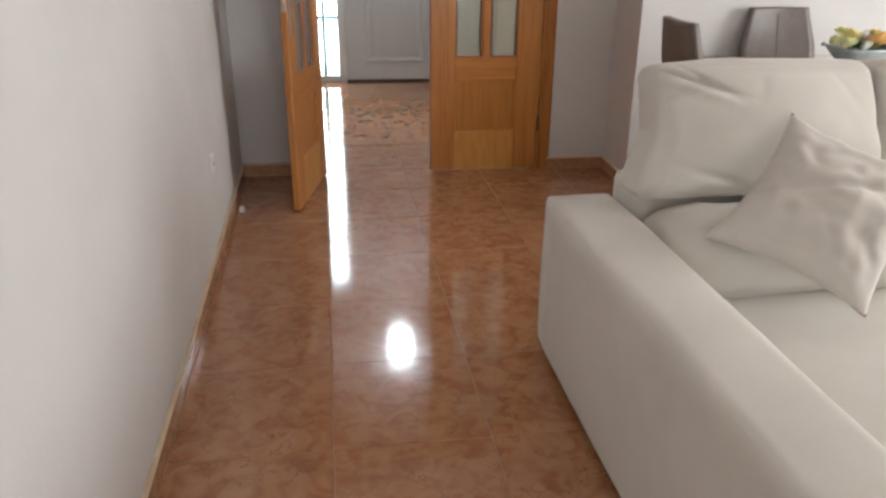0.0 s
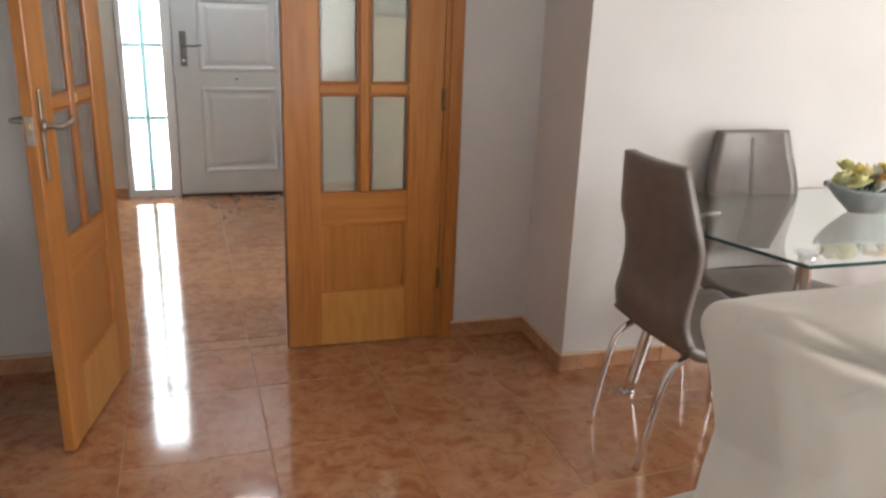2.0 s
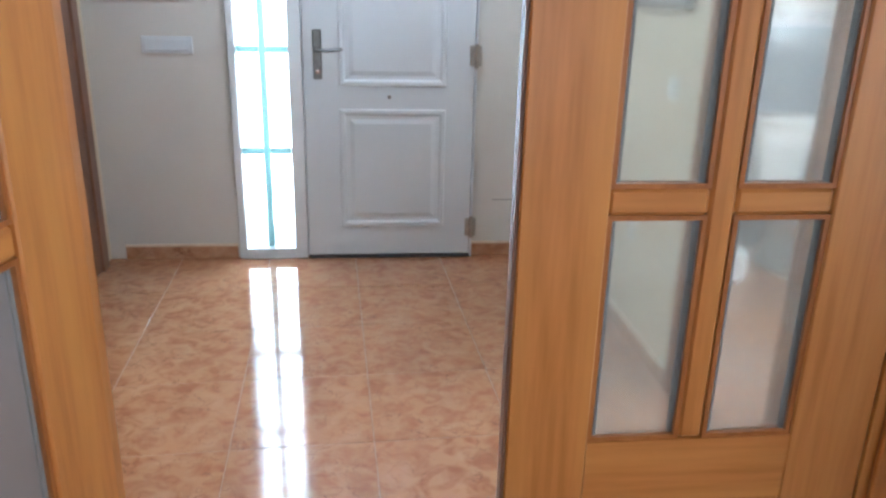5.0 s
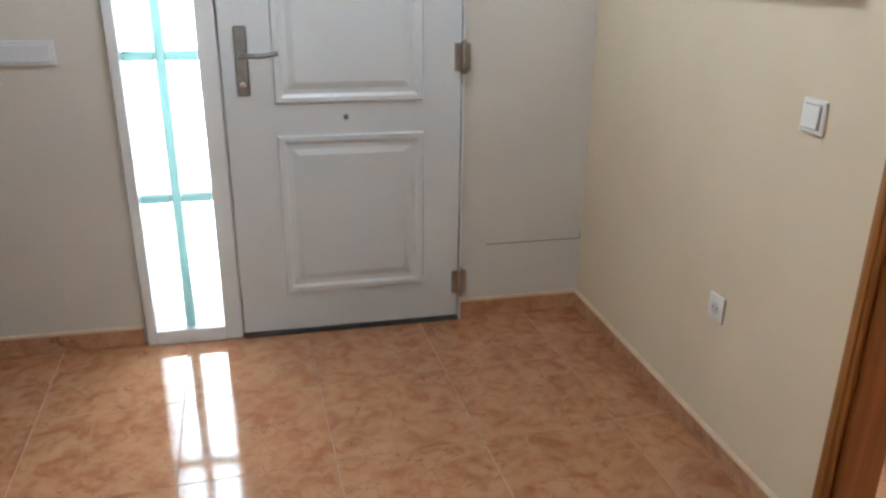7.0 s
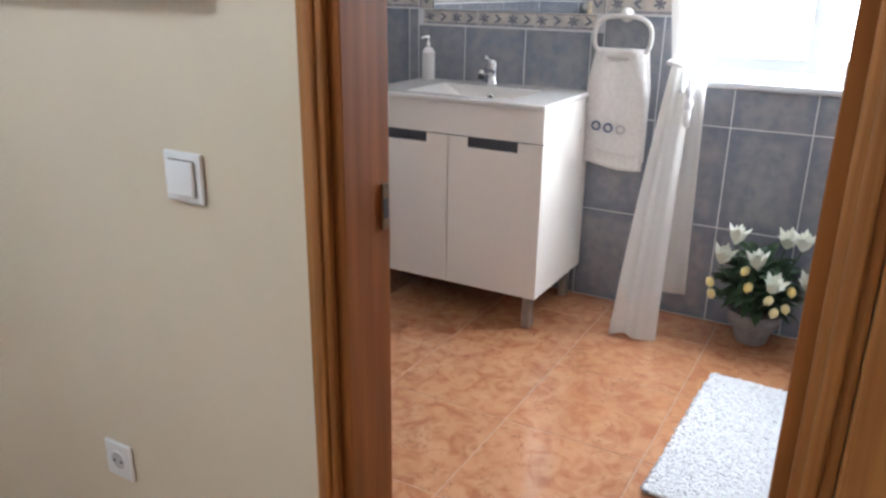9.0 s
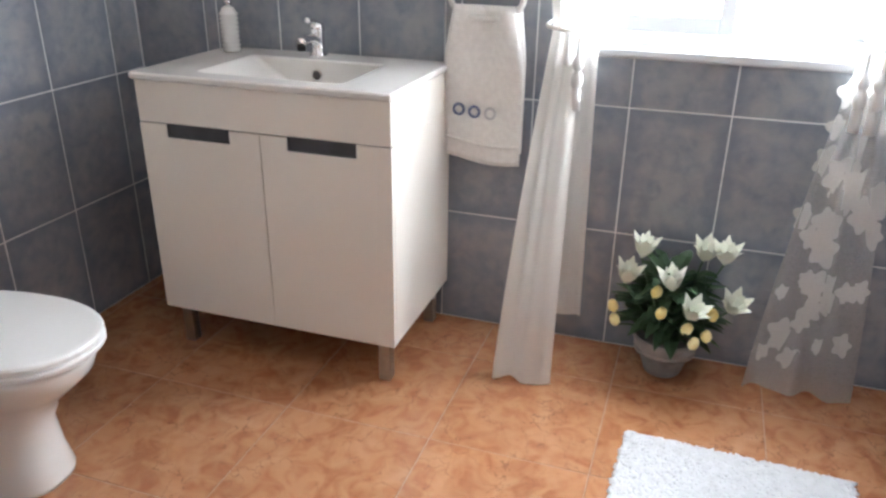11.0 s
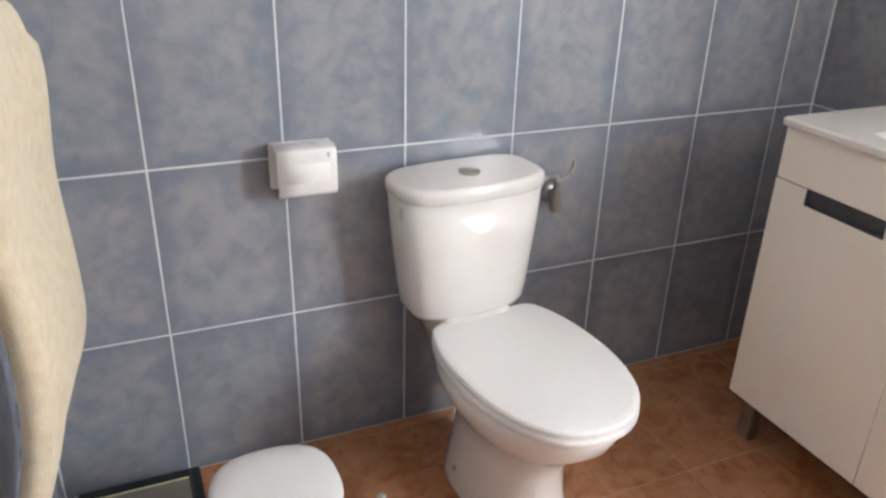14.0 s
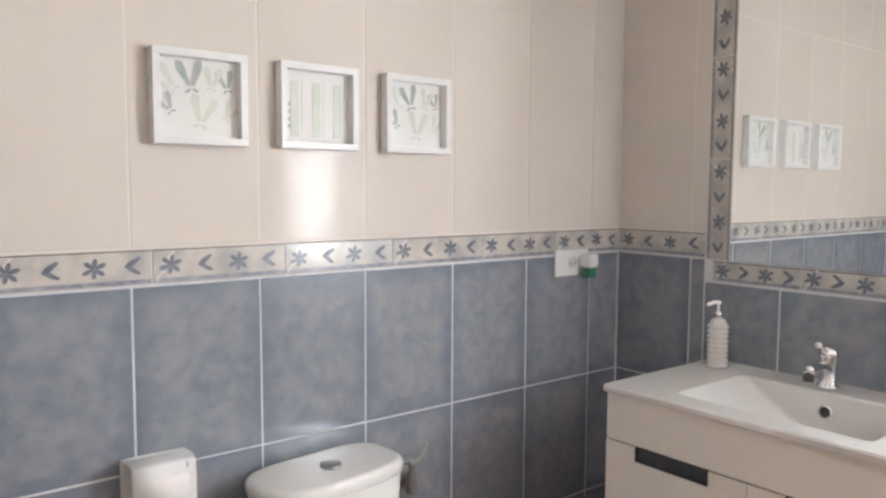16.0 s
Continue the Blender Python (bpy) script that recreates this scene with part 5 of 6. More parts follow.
def stop_valve():
    root = thing("stop_valve", 3.245, 7.81, 0.655, "grey metal cistern stop valve on the tiles", "valve")
    part("rosette", lathe([(0.028, 0), (0.027, 0.005), (0.014, 0.010)], 20), STEEL, root, smooth=True).matrix_basis = pose(0, 0, 0.0, 90, 0, 0)
    part("inlet", lathe([(0.010, 0.008), (0.010, 0.045)], 14), STEEL, root, smooth=True).matrix_basis = pose(0, 0, 0.0, 90, 0, 0)
    # the body's shadow is put into its dark grey colour
    part("valve_body", lathe([(0.011, -0.042), (0.017, -0.036), (0.018, -0.008), (0.014, -0.002), (0.014, 0.018), (0.010, 0.026), (0.010, 0.05)], 16, 0, -0.042, 0), FRAME_GREY, root, "metal valve body with its shadow painted as dark grey", smooth=True)
    part("handle", tube(bent([(-0.012, -0.05, 0.050), (0.010, -0.052, 0.056), (0.030, -0.053, 0.074), (0.040, -0.052, 0.100)]), 0.005, 10), STEEL, root, "thin curved metal lever", smooth=True)
    part("hose", tube(bent([(0, -0.042, 0.048), (-0.012, -0.045, 0.062), (-0.045, -0.05, 0.060), (-0.080, -0.055, 0.045)]), 0.006, 10), STEEL, root, "braided supply hose", smooth=True)


stop_valve()

# socket with plug-in air freshener
sock = wall_plate("wall_socket", Matrix.Translation((3.925, 7.81, 1.218)) @ Matrix.Rotation(radians(180), 4, "Z"), 0.160, 0.086, "double white wall socket under the tile border", "socket", "socket")
fresh = thing("air_freshener", 3.972, 7.80, 1.185, "white plug-in air freshener with green refill", "air freshener")
part("body", box(-0.023, 0.023, -0.052, -0.004, 0.018, 0.064, 0.009, 3), PLASTIC_WHITE, fresh)
part("refill", box(-0.017, 0.017, -0.046, -0.014, -0.016, 0.018, 0.006, 2), GREEN_LIQUID, fresh, "green gel refill")


def butterfly(bm, x, z, s, a):
    """A flat butterfly outline: four wing blades and a body."""
    for side_, up, w, h in ((1, 1, 0.75, 1.3), (-1, 1, 0.75, 1.3), (1, -1, 0.40, 0.28), (-1, -1, 0.40, 0.28)):
        pts = [(0, 0.1 * up), (side_ * 0.40 * w, up * 0.95 * h), (side_ * 0.85 * w, up * 1.0 * h), (side_ * 0.9 * w, up * 0.70 * h), (side_ * 0.25 * w, up * 0.05)]
        vs = []
        for px, pz in pts:
            qx, qz = px * math.cos(a) - pz * math.sin(a), px * math.sin(a) + pz * math.cos(a)
            vs.append(bm.verts.new((x + s * qx, 0, z + s * qz)))
        bm.faces.new(vs)
    return bm


def shadow_box(x, seed, kind):
    root = thing("shadow_box_frame", x, 7.81, 1.556, "deep white box frame with pale butterfly print" if kind else "deep white box frame with pale leaf print", "picture frame", group="three box frames on the bathroom wall")
    w, h, d, t = 0.108, 0.207, 0.032, 0.017
    part("frame_rail", box(-w, w, -d, 0, 0, t, 0.0015), PLASTIC_WHITE, root)
    part("frame_rail", box(-w, w, -d, 0, h - t, h, 0.0015), PLASTIC_WHITE, root)
    part("frame_rail", box(-w, -w + t, -d, 0, t, h - t, 0.0015), PLASTIC_WHITE, root)
    part("frame_rail", box(w - t, w, -d, 0, t, h - t, 0.0015), PLASTIC_WHITE, root)
    board = part("print", box(-w + t, w - t, -0.006, -0.001, t, h - t), PALE_BOARD, root, "pale grey-green print")
    rng = random.Random(seed)
    if kind:
        for i, (bx, bz, s, a) in enumerate(((-0.058, 0.125, 0.036, 0.75), (-0.016, 0.128, 0.034, 0.2), (0.03, 0.132, 0.026, -0.1), (0.068, 0.13, 0.024, 0.1), (0.004, 0.050, 0.040, 0.0), (-0.065, 0.075, 0.022, 0.6), (0.066, 0.065, 0.024, -0.4))):
            bm = butterfly(bmesh.new(), bx, bz, s * rng.uniform(1.15, 1.4), a + rng.uniform(-0.2, 0.2))
            bmesh.ops.translate(bm, verts=bm.verts, vec=(0, -0.0068 - 0.002 * (i % 3), 0))
            part("butterfly", bm, (PRINT, PRINT_PALE)[(i + seed) % 2], board)
    else:
        for i, lx in enumerate((-0.06, -0.03, 0.0, 0.03, 0.06)):
            bm = box(lx - 0.012, lx + 0.010, -0.0075, -0.0065, 0.03, 0.165 + 0.01 * (i % 2))
            part("leaf_band", bm, (PRINT_PALE, PALE_BOARD)[i % 2], board)
        for i in range(4):
            part("caption_bar", box(-0.083, -0.074, -0.0085, -0.0075, 0.05 + 0.018 * i, 0.06 + 0.018 * i), PRINT, board)


shadow_box(2.675, 1, True)
shadow_box(2.975, 2, False)
shadow_box(3.278, 3, True)

# mirror set into the tile border
mirror = thing("mirror", 4.172, 6.985, 1.243, "large frameless mirror framed by border tiles", "mirror")
part("glass", box(-0.006, 0.0, -0.36, 0.397, 0.0, 0.86, 0.001), MIRROR, mirror)
part("rim", box(-0.007, 0.0, 0.397, 0.402, 0.0, 0.86), STEEL, mirror)


def pedal_bin():
    root = thing("pedal_bin", 2.372, 7.365, 0.0, "small white pedal bin with rounded lid", "bin")
    root.scale = (1.09, 1.09, 1.04)
    part("body", lathe([(0.112, 0.0), (0.116, 0.01), (0.118, 0.225), (0.115, 0.232)], 36), PLASTIC_WHITE, root, smooth=True)
    rings = [oval(0, 0, 0.122 * k, 0.118 * k, z, 2.6, 40) for z, k in ((0.232, 1.0), (0.252, 1.01), (0.262, 0.98), (0.268, 0.88), (0.270, 0.5))]
    part("lid", loft(rings), PLASTIC_WHITE, root, smooth=True)
    part("pedal", box(0.03, 0.08, -0.155, -0.11, 0.008, 0.02, 0.004), STEEL, root)


pedal_bin()
stand = thing("paper_stand", 2.578, 7.292, 0.0, "chrome spare paper stand with one white roll", "paper stand")
stand.scale = (1.1, 1.1, 1.03)
part("base", lathe([(0.06, 0.0), (0.06, 0.010), (0.055, 0.014)], 28), CHROME, stand, smooth=True)
part("pole", lathe([(0.0095, 0.014), (0.0095, 0.232), (0.007, 0.238)], 14), STEEL, stand, smooth=True)
part("paper_roll", loft([[(r * math.cos(2 * math.pi * i / 32), r * math.sin(2 * math.pi * i / 32), h) for i in range(32)] for r, h in ((0.020, 0.015), (0.058, 0.015), (0.060, 0.02), (0.060, 0.152), (0.057, 0.156), (0.022, 0.156), (0.020, 0.15), (0.020, 0.015))], caps=False), PAPER, stand, "white toilet paper roll", smooth=False)

scales = thing("bathroom_scale", 2.10, 7.64, 0.0, "black glass bathroom scale with a pale top", "scale", rz=0)
part("body", box(-0.145, 0.145, -0.16, 0.155, 0.004, 0.024, 0.004), SCALE_BLACK, scales)
part("top", box(-0.115, 0.115, -0.13, 0.115, 0.024, 0.0265, 0.001), SCALE_TOP, scales)
part("line", box(-0.115, 0.115, 0.112, 0.1165, 0.0265, 0.028), PETAL_LIME, scales, "pale green edge line")
for x in (-0.12, 0.12):
    for y in (-0.13, 0.13):
        part("foot", lathe([(0.012, 0.0), (0.012, 0.004)], 10, x, y, 0), RUBBER, scales)


# towel bar on the west wall with a draped towel
def towel_bar():
    root = thing("towel_bar", 1.925, 7.12, 1.215, "white ceramic towel bar on the wall", "towel bar")
    part("bar", tube([(0.112, -0.30, 0.0), (0.105, 0.0, 0.0), (0.092, 0.30, 0.0)], 0.017, 18), CERAMIC, root, smooth=True)
    for y, reach in ((-0.30, 0.135), (0.30, 0.112)):
        line = bent([(0.0, y, 0.0), (0.012, y, 0.0), (0.03, y, 0.0), (0.06, y, 0.0), (reach, y, 0.0)], 3)
        radii = [0.034 - 0.011 * min(1.0, max(0.0, (p.x - 0.012) / 0.06)) for p in line[:-1]] + [0.017]
        part("bracket", tube(line, radii, 20), CERAMIC, root, smooth=True)
    tow = thing("hand_towel", 1.925, 7.12, 1.215, "thick cream terry towel draped over the bar", "towel")
    path = bent([(0.088, 0, -0.10), (0.084, 0, -0.06), (0.080, 0, -0.02), (0.084, 0, 0.024), (0.108, 0, 0.040), (0.140, 0, 0.018), (0.156, 0, -0.06), (0.160, 0, -0.20), (0.166, 0, -0.34), (0.154, 0, -0.47), (0.114, 0, -0.63), (0.080, 0, -0.75)], 5)

    def f(u, v):
        k = u * (len(path) - 1)
        i = min(int(k), len(path) - 2)
        p = path[i].lerp(path[i + 1], k - i)
        y0 = -0.115 - 0.165 * math.exp(-((p.z - 0.01) / 0.085) ** 2)
        y = y0 + (0.265 - y0) * v
        w = noise.noise(Vector((p.z * 5, y * 6, 2.0))) * 0.012
        wave = 0.010 * math.sin(14.0 * p.z + 2.0) * v if u > 0.5 else 0.0
        return Vector((p.x + w + wave - 0.030 * (1 - v) * (1 if u > 0.5 else 0), y + 0.010 * math.sin(p.z * 9), p.z + 0.003 * math.sin(y * 40)))
    part("cloth", sheet(f, 54, 22, 0.034), TOWEL_CREAM, tow, smooth=True)
    fold = soft_box(0.082, 0.33, 0.29, 0.040, 16, (0.0, 0.012, 0.014), 0.006, 21.0, 3.4)
    part("inner_fold", moved(fold, pose(0.058, -0.03, -0.130, 0, 3, 0)), TOWEL_CREAM, tow, smooth=True)


towel_bar()


# towel ring with a white guest towel
def towel_ring():
    root = thing("towel_ring", 4.17, 6.475, 1.245, "white ring towel holder on the tiled wall", "towel ring")
    part("rosette", lathe([(0.03, 0.0), (0.03, 0.008), (0.02, 0.022), (0.012, 0.035)], 20), CERAMIC, root, smooth=True).matrix_basis = pose(0, 0, 0, 0, -90, 0)
    pts = []
    for k in range(36):
        a = 2 * math.pi * k / 36
        pts.append((-0.038, 0.118 * math.copysign(abs(math.cos(a)) ** 0.75, math.cos(a)), -0.085 + 0.082 * math.copysign(abs(math.sin(a)) ** 0.75, math.sin(a))))
    part("ring", tube(pts, 0.010, 10, closed=True), CERAMIC, root, smooth=True)
    tow = thing("guest_towel", 4.17, 6.475, 0.63, "white guest towel embroidered with three rings", "towel")

    def f(u, v):
        z = 0.485 - 0.485 * u
        gather = 0.80 + 0.20 * min(1, u * 3)
        y = (-0.128 + 0.256 * v) * gather
        x = -0.040 - 0.012 * math.sin(math.pi * v * 3) * math.exp(-u * 2.5) - 0.006 * math.sin(7 * v + 5 * u) - 0.012 * min(1, u * 4)
        return Vector((x, y, z - 0.012 * math.sin(math.pi * v + 0.6) * u + 0.006 * (v - 0.5)))
    cloth = part("cloth", sheet(f, 26, 16, 0.010), TOWEL_WHITE, tow, smooth=True)
    back = part("back_layer", sheet(lambda u, v: Vector((-0.022 - 0.004 * math.sin(8 * v), (-0.125 + 0.25 * v) * (0.85 + 0.15 * min(1, u * 3)) - 0.004, 0.485 - 0.46 * u)), 14, 10, 0.008), TOWEL_WHITE, tow, smooth=True)
    part("band", sheet(lambda u, v: f(0.86 + 0.02 * u, v) + Vector((-0.0075, 0, 0)), 2, 16, 0.003), TOWEL_WHITE, cloth, smooth=True)
    for i, m in enumerate((RING_BLUE, RING_BLUE, RING_GREY)):
        c = f(0.655, 0.78 - 0.20 * i)
        ring = [Vector((c.x - 0.013, c.y + 0.0165 * math.cos(2 * math.pi * k / 24), c.z + 0.0165 * math.sin(2 * math.pi * k / 24))) for k in range(24)]
        part("embroidered_ring", tube(ring, 0.0045, 8, closed=True), m, cloth, "dark blue stitched ring" if i < 2 else "pale grey stitched ring", smooth=True)


towel_ring()


# curtains
def folds(v, n, d, ph):
    return d * math.sin(2 * math.pi * n * v + ph) + 0.4 * d * math.sin(2 * math.pi * (n * 1.7) * v + ph * 2)


def tied_curtain(name, label, top, tie, foot, material, n, ph, hem):
    """A curtain gathered at a tie-back: (x, y0, y1, z) at rod, tie and foot."""
    root = thing(name, foot[0], (foot[1] + foot[2]) / 2, 0.0, label, "curtain", group="tied bathroom curtains")
    base = Vector((foot[0], (foot[1] + foot[2]) / 2, 0.0))

    def f(u, v):
        if u < 0.5:
            s = u / 0.5
            a, b, e = top, tie, s ** 1.6
        else:
            s = (u - 0.5) / 0.5
            a, b, e = tie, foot, 1 - (1 - s) ** 1.25
        y0, y1 = a[1] + (b[1] - a[1]) * e, a[2] + (b[2] - a[2]) * e
        x = a[0] + (b[0] - a[0]) * (e if u >= 0.5 else s)
        z = a[3] + (b[3] - a[3]) * s
        wide = abs(y1 - y0)
        return Vector((x + folds(v, n, 0.008 + 0.035 * min(0.5, wide), ph + 1.2 * u), y0 + (y1 - y0) * v, z)) - base
    part("cloth", sheet(f, 46, 60), material, root, smooth=True)
    if hem:
        part("hem", sheet(lambda u, v: f(0.965 + 0.035 * u, v) + Vector((-0.004, 0, 0)), 3, 60), material, root, smooth=True)
    return root, f


left_curtain, lf = tied_curtain("curtain", "white voile curtain tied back beside the window", (4.085, 5.80, 6.34, 2.25), (4.09, 6.165, 6.255, 1.07), (3.83, 6.145, 6.325, 0.006), SHEER_SOLID, 1.4, 0.4, True)
part("side_panel", sheet(lambda u, v: Vector((4.125 + folds(v, 1.0, 0.008, 0.3), 6.105 + 0.10 * v + 0.02 * (1 - u), 1.07 - 0.96 * u)) - left_curtain.location, 20, 24), SHEER_SOLID, left_curtain, smooth=True)
right_curtain, rf = tied_curtain("curtain", "sheer curtain woven with pale flowers", (4.085, 5.30, 5.78, 2.25), (4.10, 5.335, 5.425, 1.07), (4.01, 5.26, 5.57, 0.03), SHEER_THIN, 2.2, 1.3, True)
rng = random.Random(12)
for i in range(46):
    u, v = rng.uniform(0.54, 0.95), rng.uniform(0.05, 0.95)
    c, r, a0 = rf(u, v), rng.uniform(0.026, 0.055), rng.uniform(0, 6)
    bm = bmesh.new()
    ring = [(2 * math.pi * k / 30, r * (1 + 0.20 * math.sin(5 * 2 * math.pi * k / 30 + a0) + 0.12 * math.sin(2 * math.pi * k / 15 + a0))) for k in range(30)]
    vs = [bm.verts.new(c + Vector((-0.006, 0.75 * q * math.cos(b), q * math.sin(b)))) for b, q in ring]
    bm.faces.new(vs)
    part("woven_flower", bm, SHEER_MOTIF, right_curtain)

rod = thing("curtain_rod", 4.085, 5.78, 2.262, "white curtain rod above the bathroom window", "curtain rod")
part("pole", tube([(0, -0.68, 0), (0, 0.68, 0)], 0.010, 12), ALU, rod, smooth=True)
for y in (-0.6, 0.6):
    part("bracket", box(0.0, 0.085, y - 0.01, y + 0.01, -0.008, 0.008, 0.002), ALU, rod)
for y, s in ((6.21, 1), (5.38, -1)):
    tie = thing("tie_back", 4.165, y + 0.03 * s, 1.075, "cream cord tie-back with turned beads", "tie-back", group="curtain tie-backs")
    loop = [(-0.01, 0, 0.012), (-0.04, 0.025, 0.008), (-0.085, 0.030, -0.002), (-0.108, -0.02 * s, -0.008), (-0.090, -0.055, -0.008), (-0.045, -0.035, 0.004), (-0.01, 0, 0.012)]
    part("cord", tube(bent(loop, 4), 0.006, 8), TOWEL_WHITE, tie, smooth=True)
    for k, dy in enumerate((-0.022, 0.014)):
        part("tassel", lathe([(0.003, -0.02), (0.007, -0.03), (0.007, -0.075), (0.013, -0.085), (0.017, -0.10), (0.013, -0.115), (0.009, -0.12), (0.015, -0.13), (0.019, -0.147), (0.015, -0.165), (0.010, -0.17), (0.014, -0.175), (0.015, -0.235), (0.002, -0.236)], 14, -0.12 + 0.02 * k, -0.05 * s + dy, 0.0), PLASTIC_WHITE, tie, "turned white bead tassel", smooth=True)


# potted artificial flowers
def flower_pot():
    rng = random.Random(7)
    root = thing("flower_pot", 4.062, 5.815, 0.0, "weathered grey pot of white and yellow artificial flowers", "plant pot")
    part("pot", lathe([(0.056, 0.0), (0.060, 0.006), (0.074, 0.05), (0.092, 0.08), (0.102, 0.115), (0.109, 0.136), (0.101, 0.139), (0.090, 0.118), (0.04, 0.11)], 30), POT, root, smooth=True)
    part("band", lathe([(0.088, 0.072), (0.0965, 0.077), (0.0995, 0.088), (0.0965, 0.094)], 30), POT, root, smooth=True)
    bm = bmesh.new()
    for i in range(190):
        a, h = rng.uniform(0, 2 * math.pi), rng.random()
        r0, r1 = 0.03 * rng.random(), 0.05 + 0.135 * (1 - h * 0.45) * rng.uniform(0.6, 1.0)
        z0 = 0.145 + 0.17 * h
        x1 = r1 * math.cos(a)
        x1 = min(x1, 0.085)
        leaf_blade(bm, (r0 * math.cos(a), r0 * math.sin(a), z0), (x1, 1.15 * r1 * math.sin(a), z0 + rng.uniform(-0.03, 0.10)), rng.uniform(0.016, 0.030), 0.03)
    part("foliage", bm, LEAF, root)
    lilies = [(-0.04, 0.105, 0.405), (-0.01, -0.075, 0.41), (-0.03, -0.135, 0.415), (-0.07, 0.145, 0.325), (-0.10, 0.0, 0.335), (-0.13, -0.055, 0.265), (-0.06, -0.17, 0.275)]
    for x, y, z in lilies:
        stem = part("flower_stem", tube(bent([(x * 0.2, y * 0.2, 0.14), (x * 0.6, y * 0.6, (z + 0.14) / 2), (x, y, z)], 3), 0.003, 6), LEAF, root, smooth=True)
        fb = bmesh.new()
        lean = Matrix.Rotation(rng.uniform(-0.35, 0.35), 3, "X") @ Matrix.Rotation(rng.uniform(-0.5, 0.1), 3, "Y")
        for ring_n, spread, long_, ph in ((6, 0.66, 0.074, 0.0), (5, 0.36, 0.072, 0.5)):
            for k in range(ring_n):
                a = 2 * math.pi * (k + ph) / ring_n
                d, s = Vector((math.cos(a), math.sin(a), 0)), Vector((-math.sin(a), math.cos(a), 0))
                rows = [(0.0, 0.004, 0.004), (0.35, 0.017, 0.45), (0.7, 0.016, 0.75), (1.0, 0.001, 1.25)]
                prev = None
                for t, w, o in rows:
                    p = d * (spread * 0.062 * o) + Vector((0, 0, long_ * t))
                    cur = [fb.verts.new(Vector((x, y, z)) + lean @ (p - s * w)), fb.verts.new(Vector((x, y, z)) + lean @ (p + s * w))]
                    if prev:
                        fb.faces.new([prev[0], prev[1], cur[1], cur[0]])
                    prev = cur
        part("lily", fb, PETAL_WHITE, stem, "open white lily")
    buds = [(-0.09, 0.165, 0.235), (-0.085, 0.155, 0.185), (-0.13, 0.03, 0.255), (-0.145, -0.045, 0.225), (-0.14, -0.075, 0.175), (-0.10, -0.12, 0.185), (-0.10, 0.055, 0.31), (-0.08, -0.13, 0.25)]
    for x, y, z in buds:
        stem = part("flower_stem", tube(bent([(x * 0.3, y * 0.3, 0.14), (x * 0.7, y * 0.7, (z + 0.17) / 2), (x, y, z)], 3), 0.003, 6), LEAF, root, smooth=True)
        bud = lathe([(0.004, 0.0), (0.013, 0.008), (0.017, 0.018), (0.0155, 0.030), (0.010, 0.040), (0.003, 0.038)], 12)
        for vv in bud.verts:
            vv.co.x *= 1 + 0.12 * math.sin(3 * math.atan2(vv.co.y, vv.co.x))
        part("tulip_bud", moved(bud, Matrix.Translation((x, y, z - 0.005)) @ Matrix.Rotation(rng.uniform(-0.6, 0.6), 4, "X")), PETAL_YELLOW, stem, "closed yellow tulip", smooth=True)


flower_pot()


# shaggy bath mat
def bath_mat():
    rng = random.Random(3)
    root = thing("bath_mat", 3.25, 5.605, 0.0, "white shaggy bath mat on the tiles", "bath mat", rz=-2)
    part("backing", box(-0.405, 0.405, -0.295, 0.295, 0.0005, 0.010, 0.004), RUG, root)
    vs, fs = [], []
    for i in range(106):
        for j in range(78):
            x, y = -0.405 + 0.81 * (i + rng.random()) / 106, -0.295 + 0.59 * (j + rng.random()) / 78
            h, a, l, w = rng.uniform(0.008, 0.012), rng.uniform(0, 6.283), rng.uniform(0.003, 0.009), rng.uniform(0.011, 0.015)
            tx, ty = x + l * math.cos(a), y + l * math.sin(a)
            k = len(vs)
            for q in range(3):
                b = a + q * 2.0944
                vs.append((x + w * math.cos(b), y + w * math.sin(b), 0.008))
            for q in range(3):
                b = a + q * 2.0944
                vs.append(((x + tx) / 2 + w * 0.9 * math.cos(b), (y + ty) / 2 + w * 0.9 * math.sin(b), 0.008 + h * 0.6))
            vs.append((tx, ty, 0.008 + h))
            for q in range(3):
                r = (q + 1) % 3
                fs.append((k + q, k + r, k + 3 + r, k + 3 + q))
                fs.append((k + 3 + q, k + 3 + r, k + 6))
    me = bpy.data.meshes.new("plush_top")
    me.from_pydata(vs, [], fs)
    me.materials.append(RUG)
    me.shade_smooth()
    pile = new("plush_top", me)
    pile.parent = root
    tagged(pile, "long white pile tufts", kind="stuff")


bath_mat()

# ---- glazed tiles ----
tile_cache = {}


def tile_mesh(w, h, material, t=0.008, bevel=0.0016):
    """A shared mesh: a tile in local x and z, its face towards -y."""
    key = (round(w, 3), round(h, 3), material.name)
    if key not in tile_cache:
        bm = bmesh.new()
        a, b = w / 2, h / 2
        rings = []
        for y, k in ((0.0, 0.0), (-t + bevel, 0.0), (-t, bevel)):
            rings.append([bm.verts.new(p) for p in ((-a + k, y, -b + k), (a - k, y, -b + k), (a - k, y, b - k), (-a + k, y, b - k))])
        for p, q in zip(rings, rings[1:]):
            for i in range(4):
                bm.faces.new([p[i], p[(i + 1) % 4], q[(i + 1) % 4], q[i]])
        bm.faces.new(rings[-1])
        bmesh.ops.recalc_face_normals(bm, faces=bm.faces)
        me = bpy.data.meshes.new("tile")
        bm.to_mesh(me)
        bm.free()
        me.materials.append(material)
        tile_cache[key] = me
    return tile_cache[key]


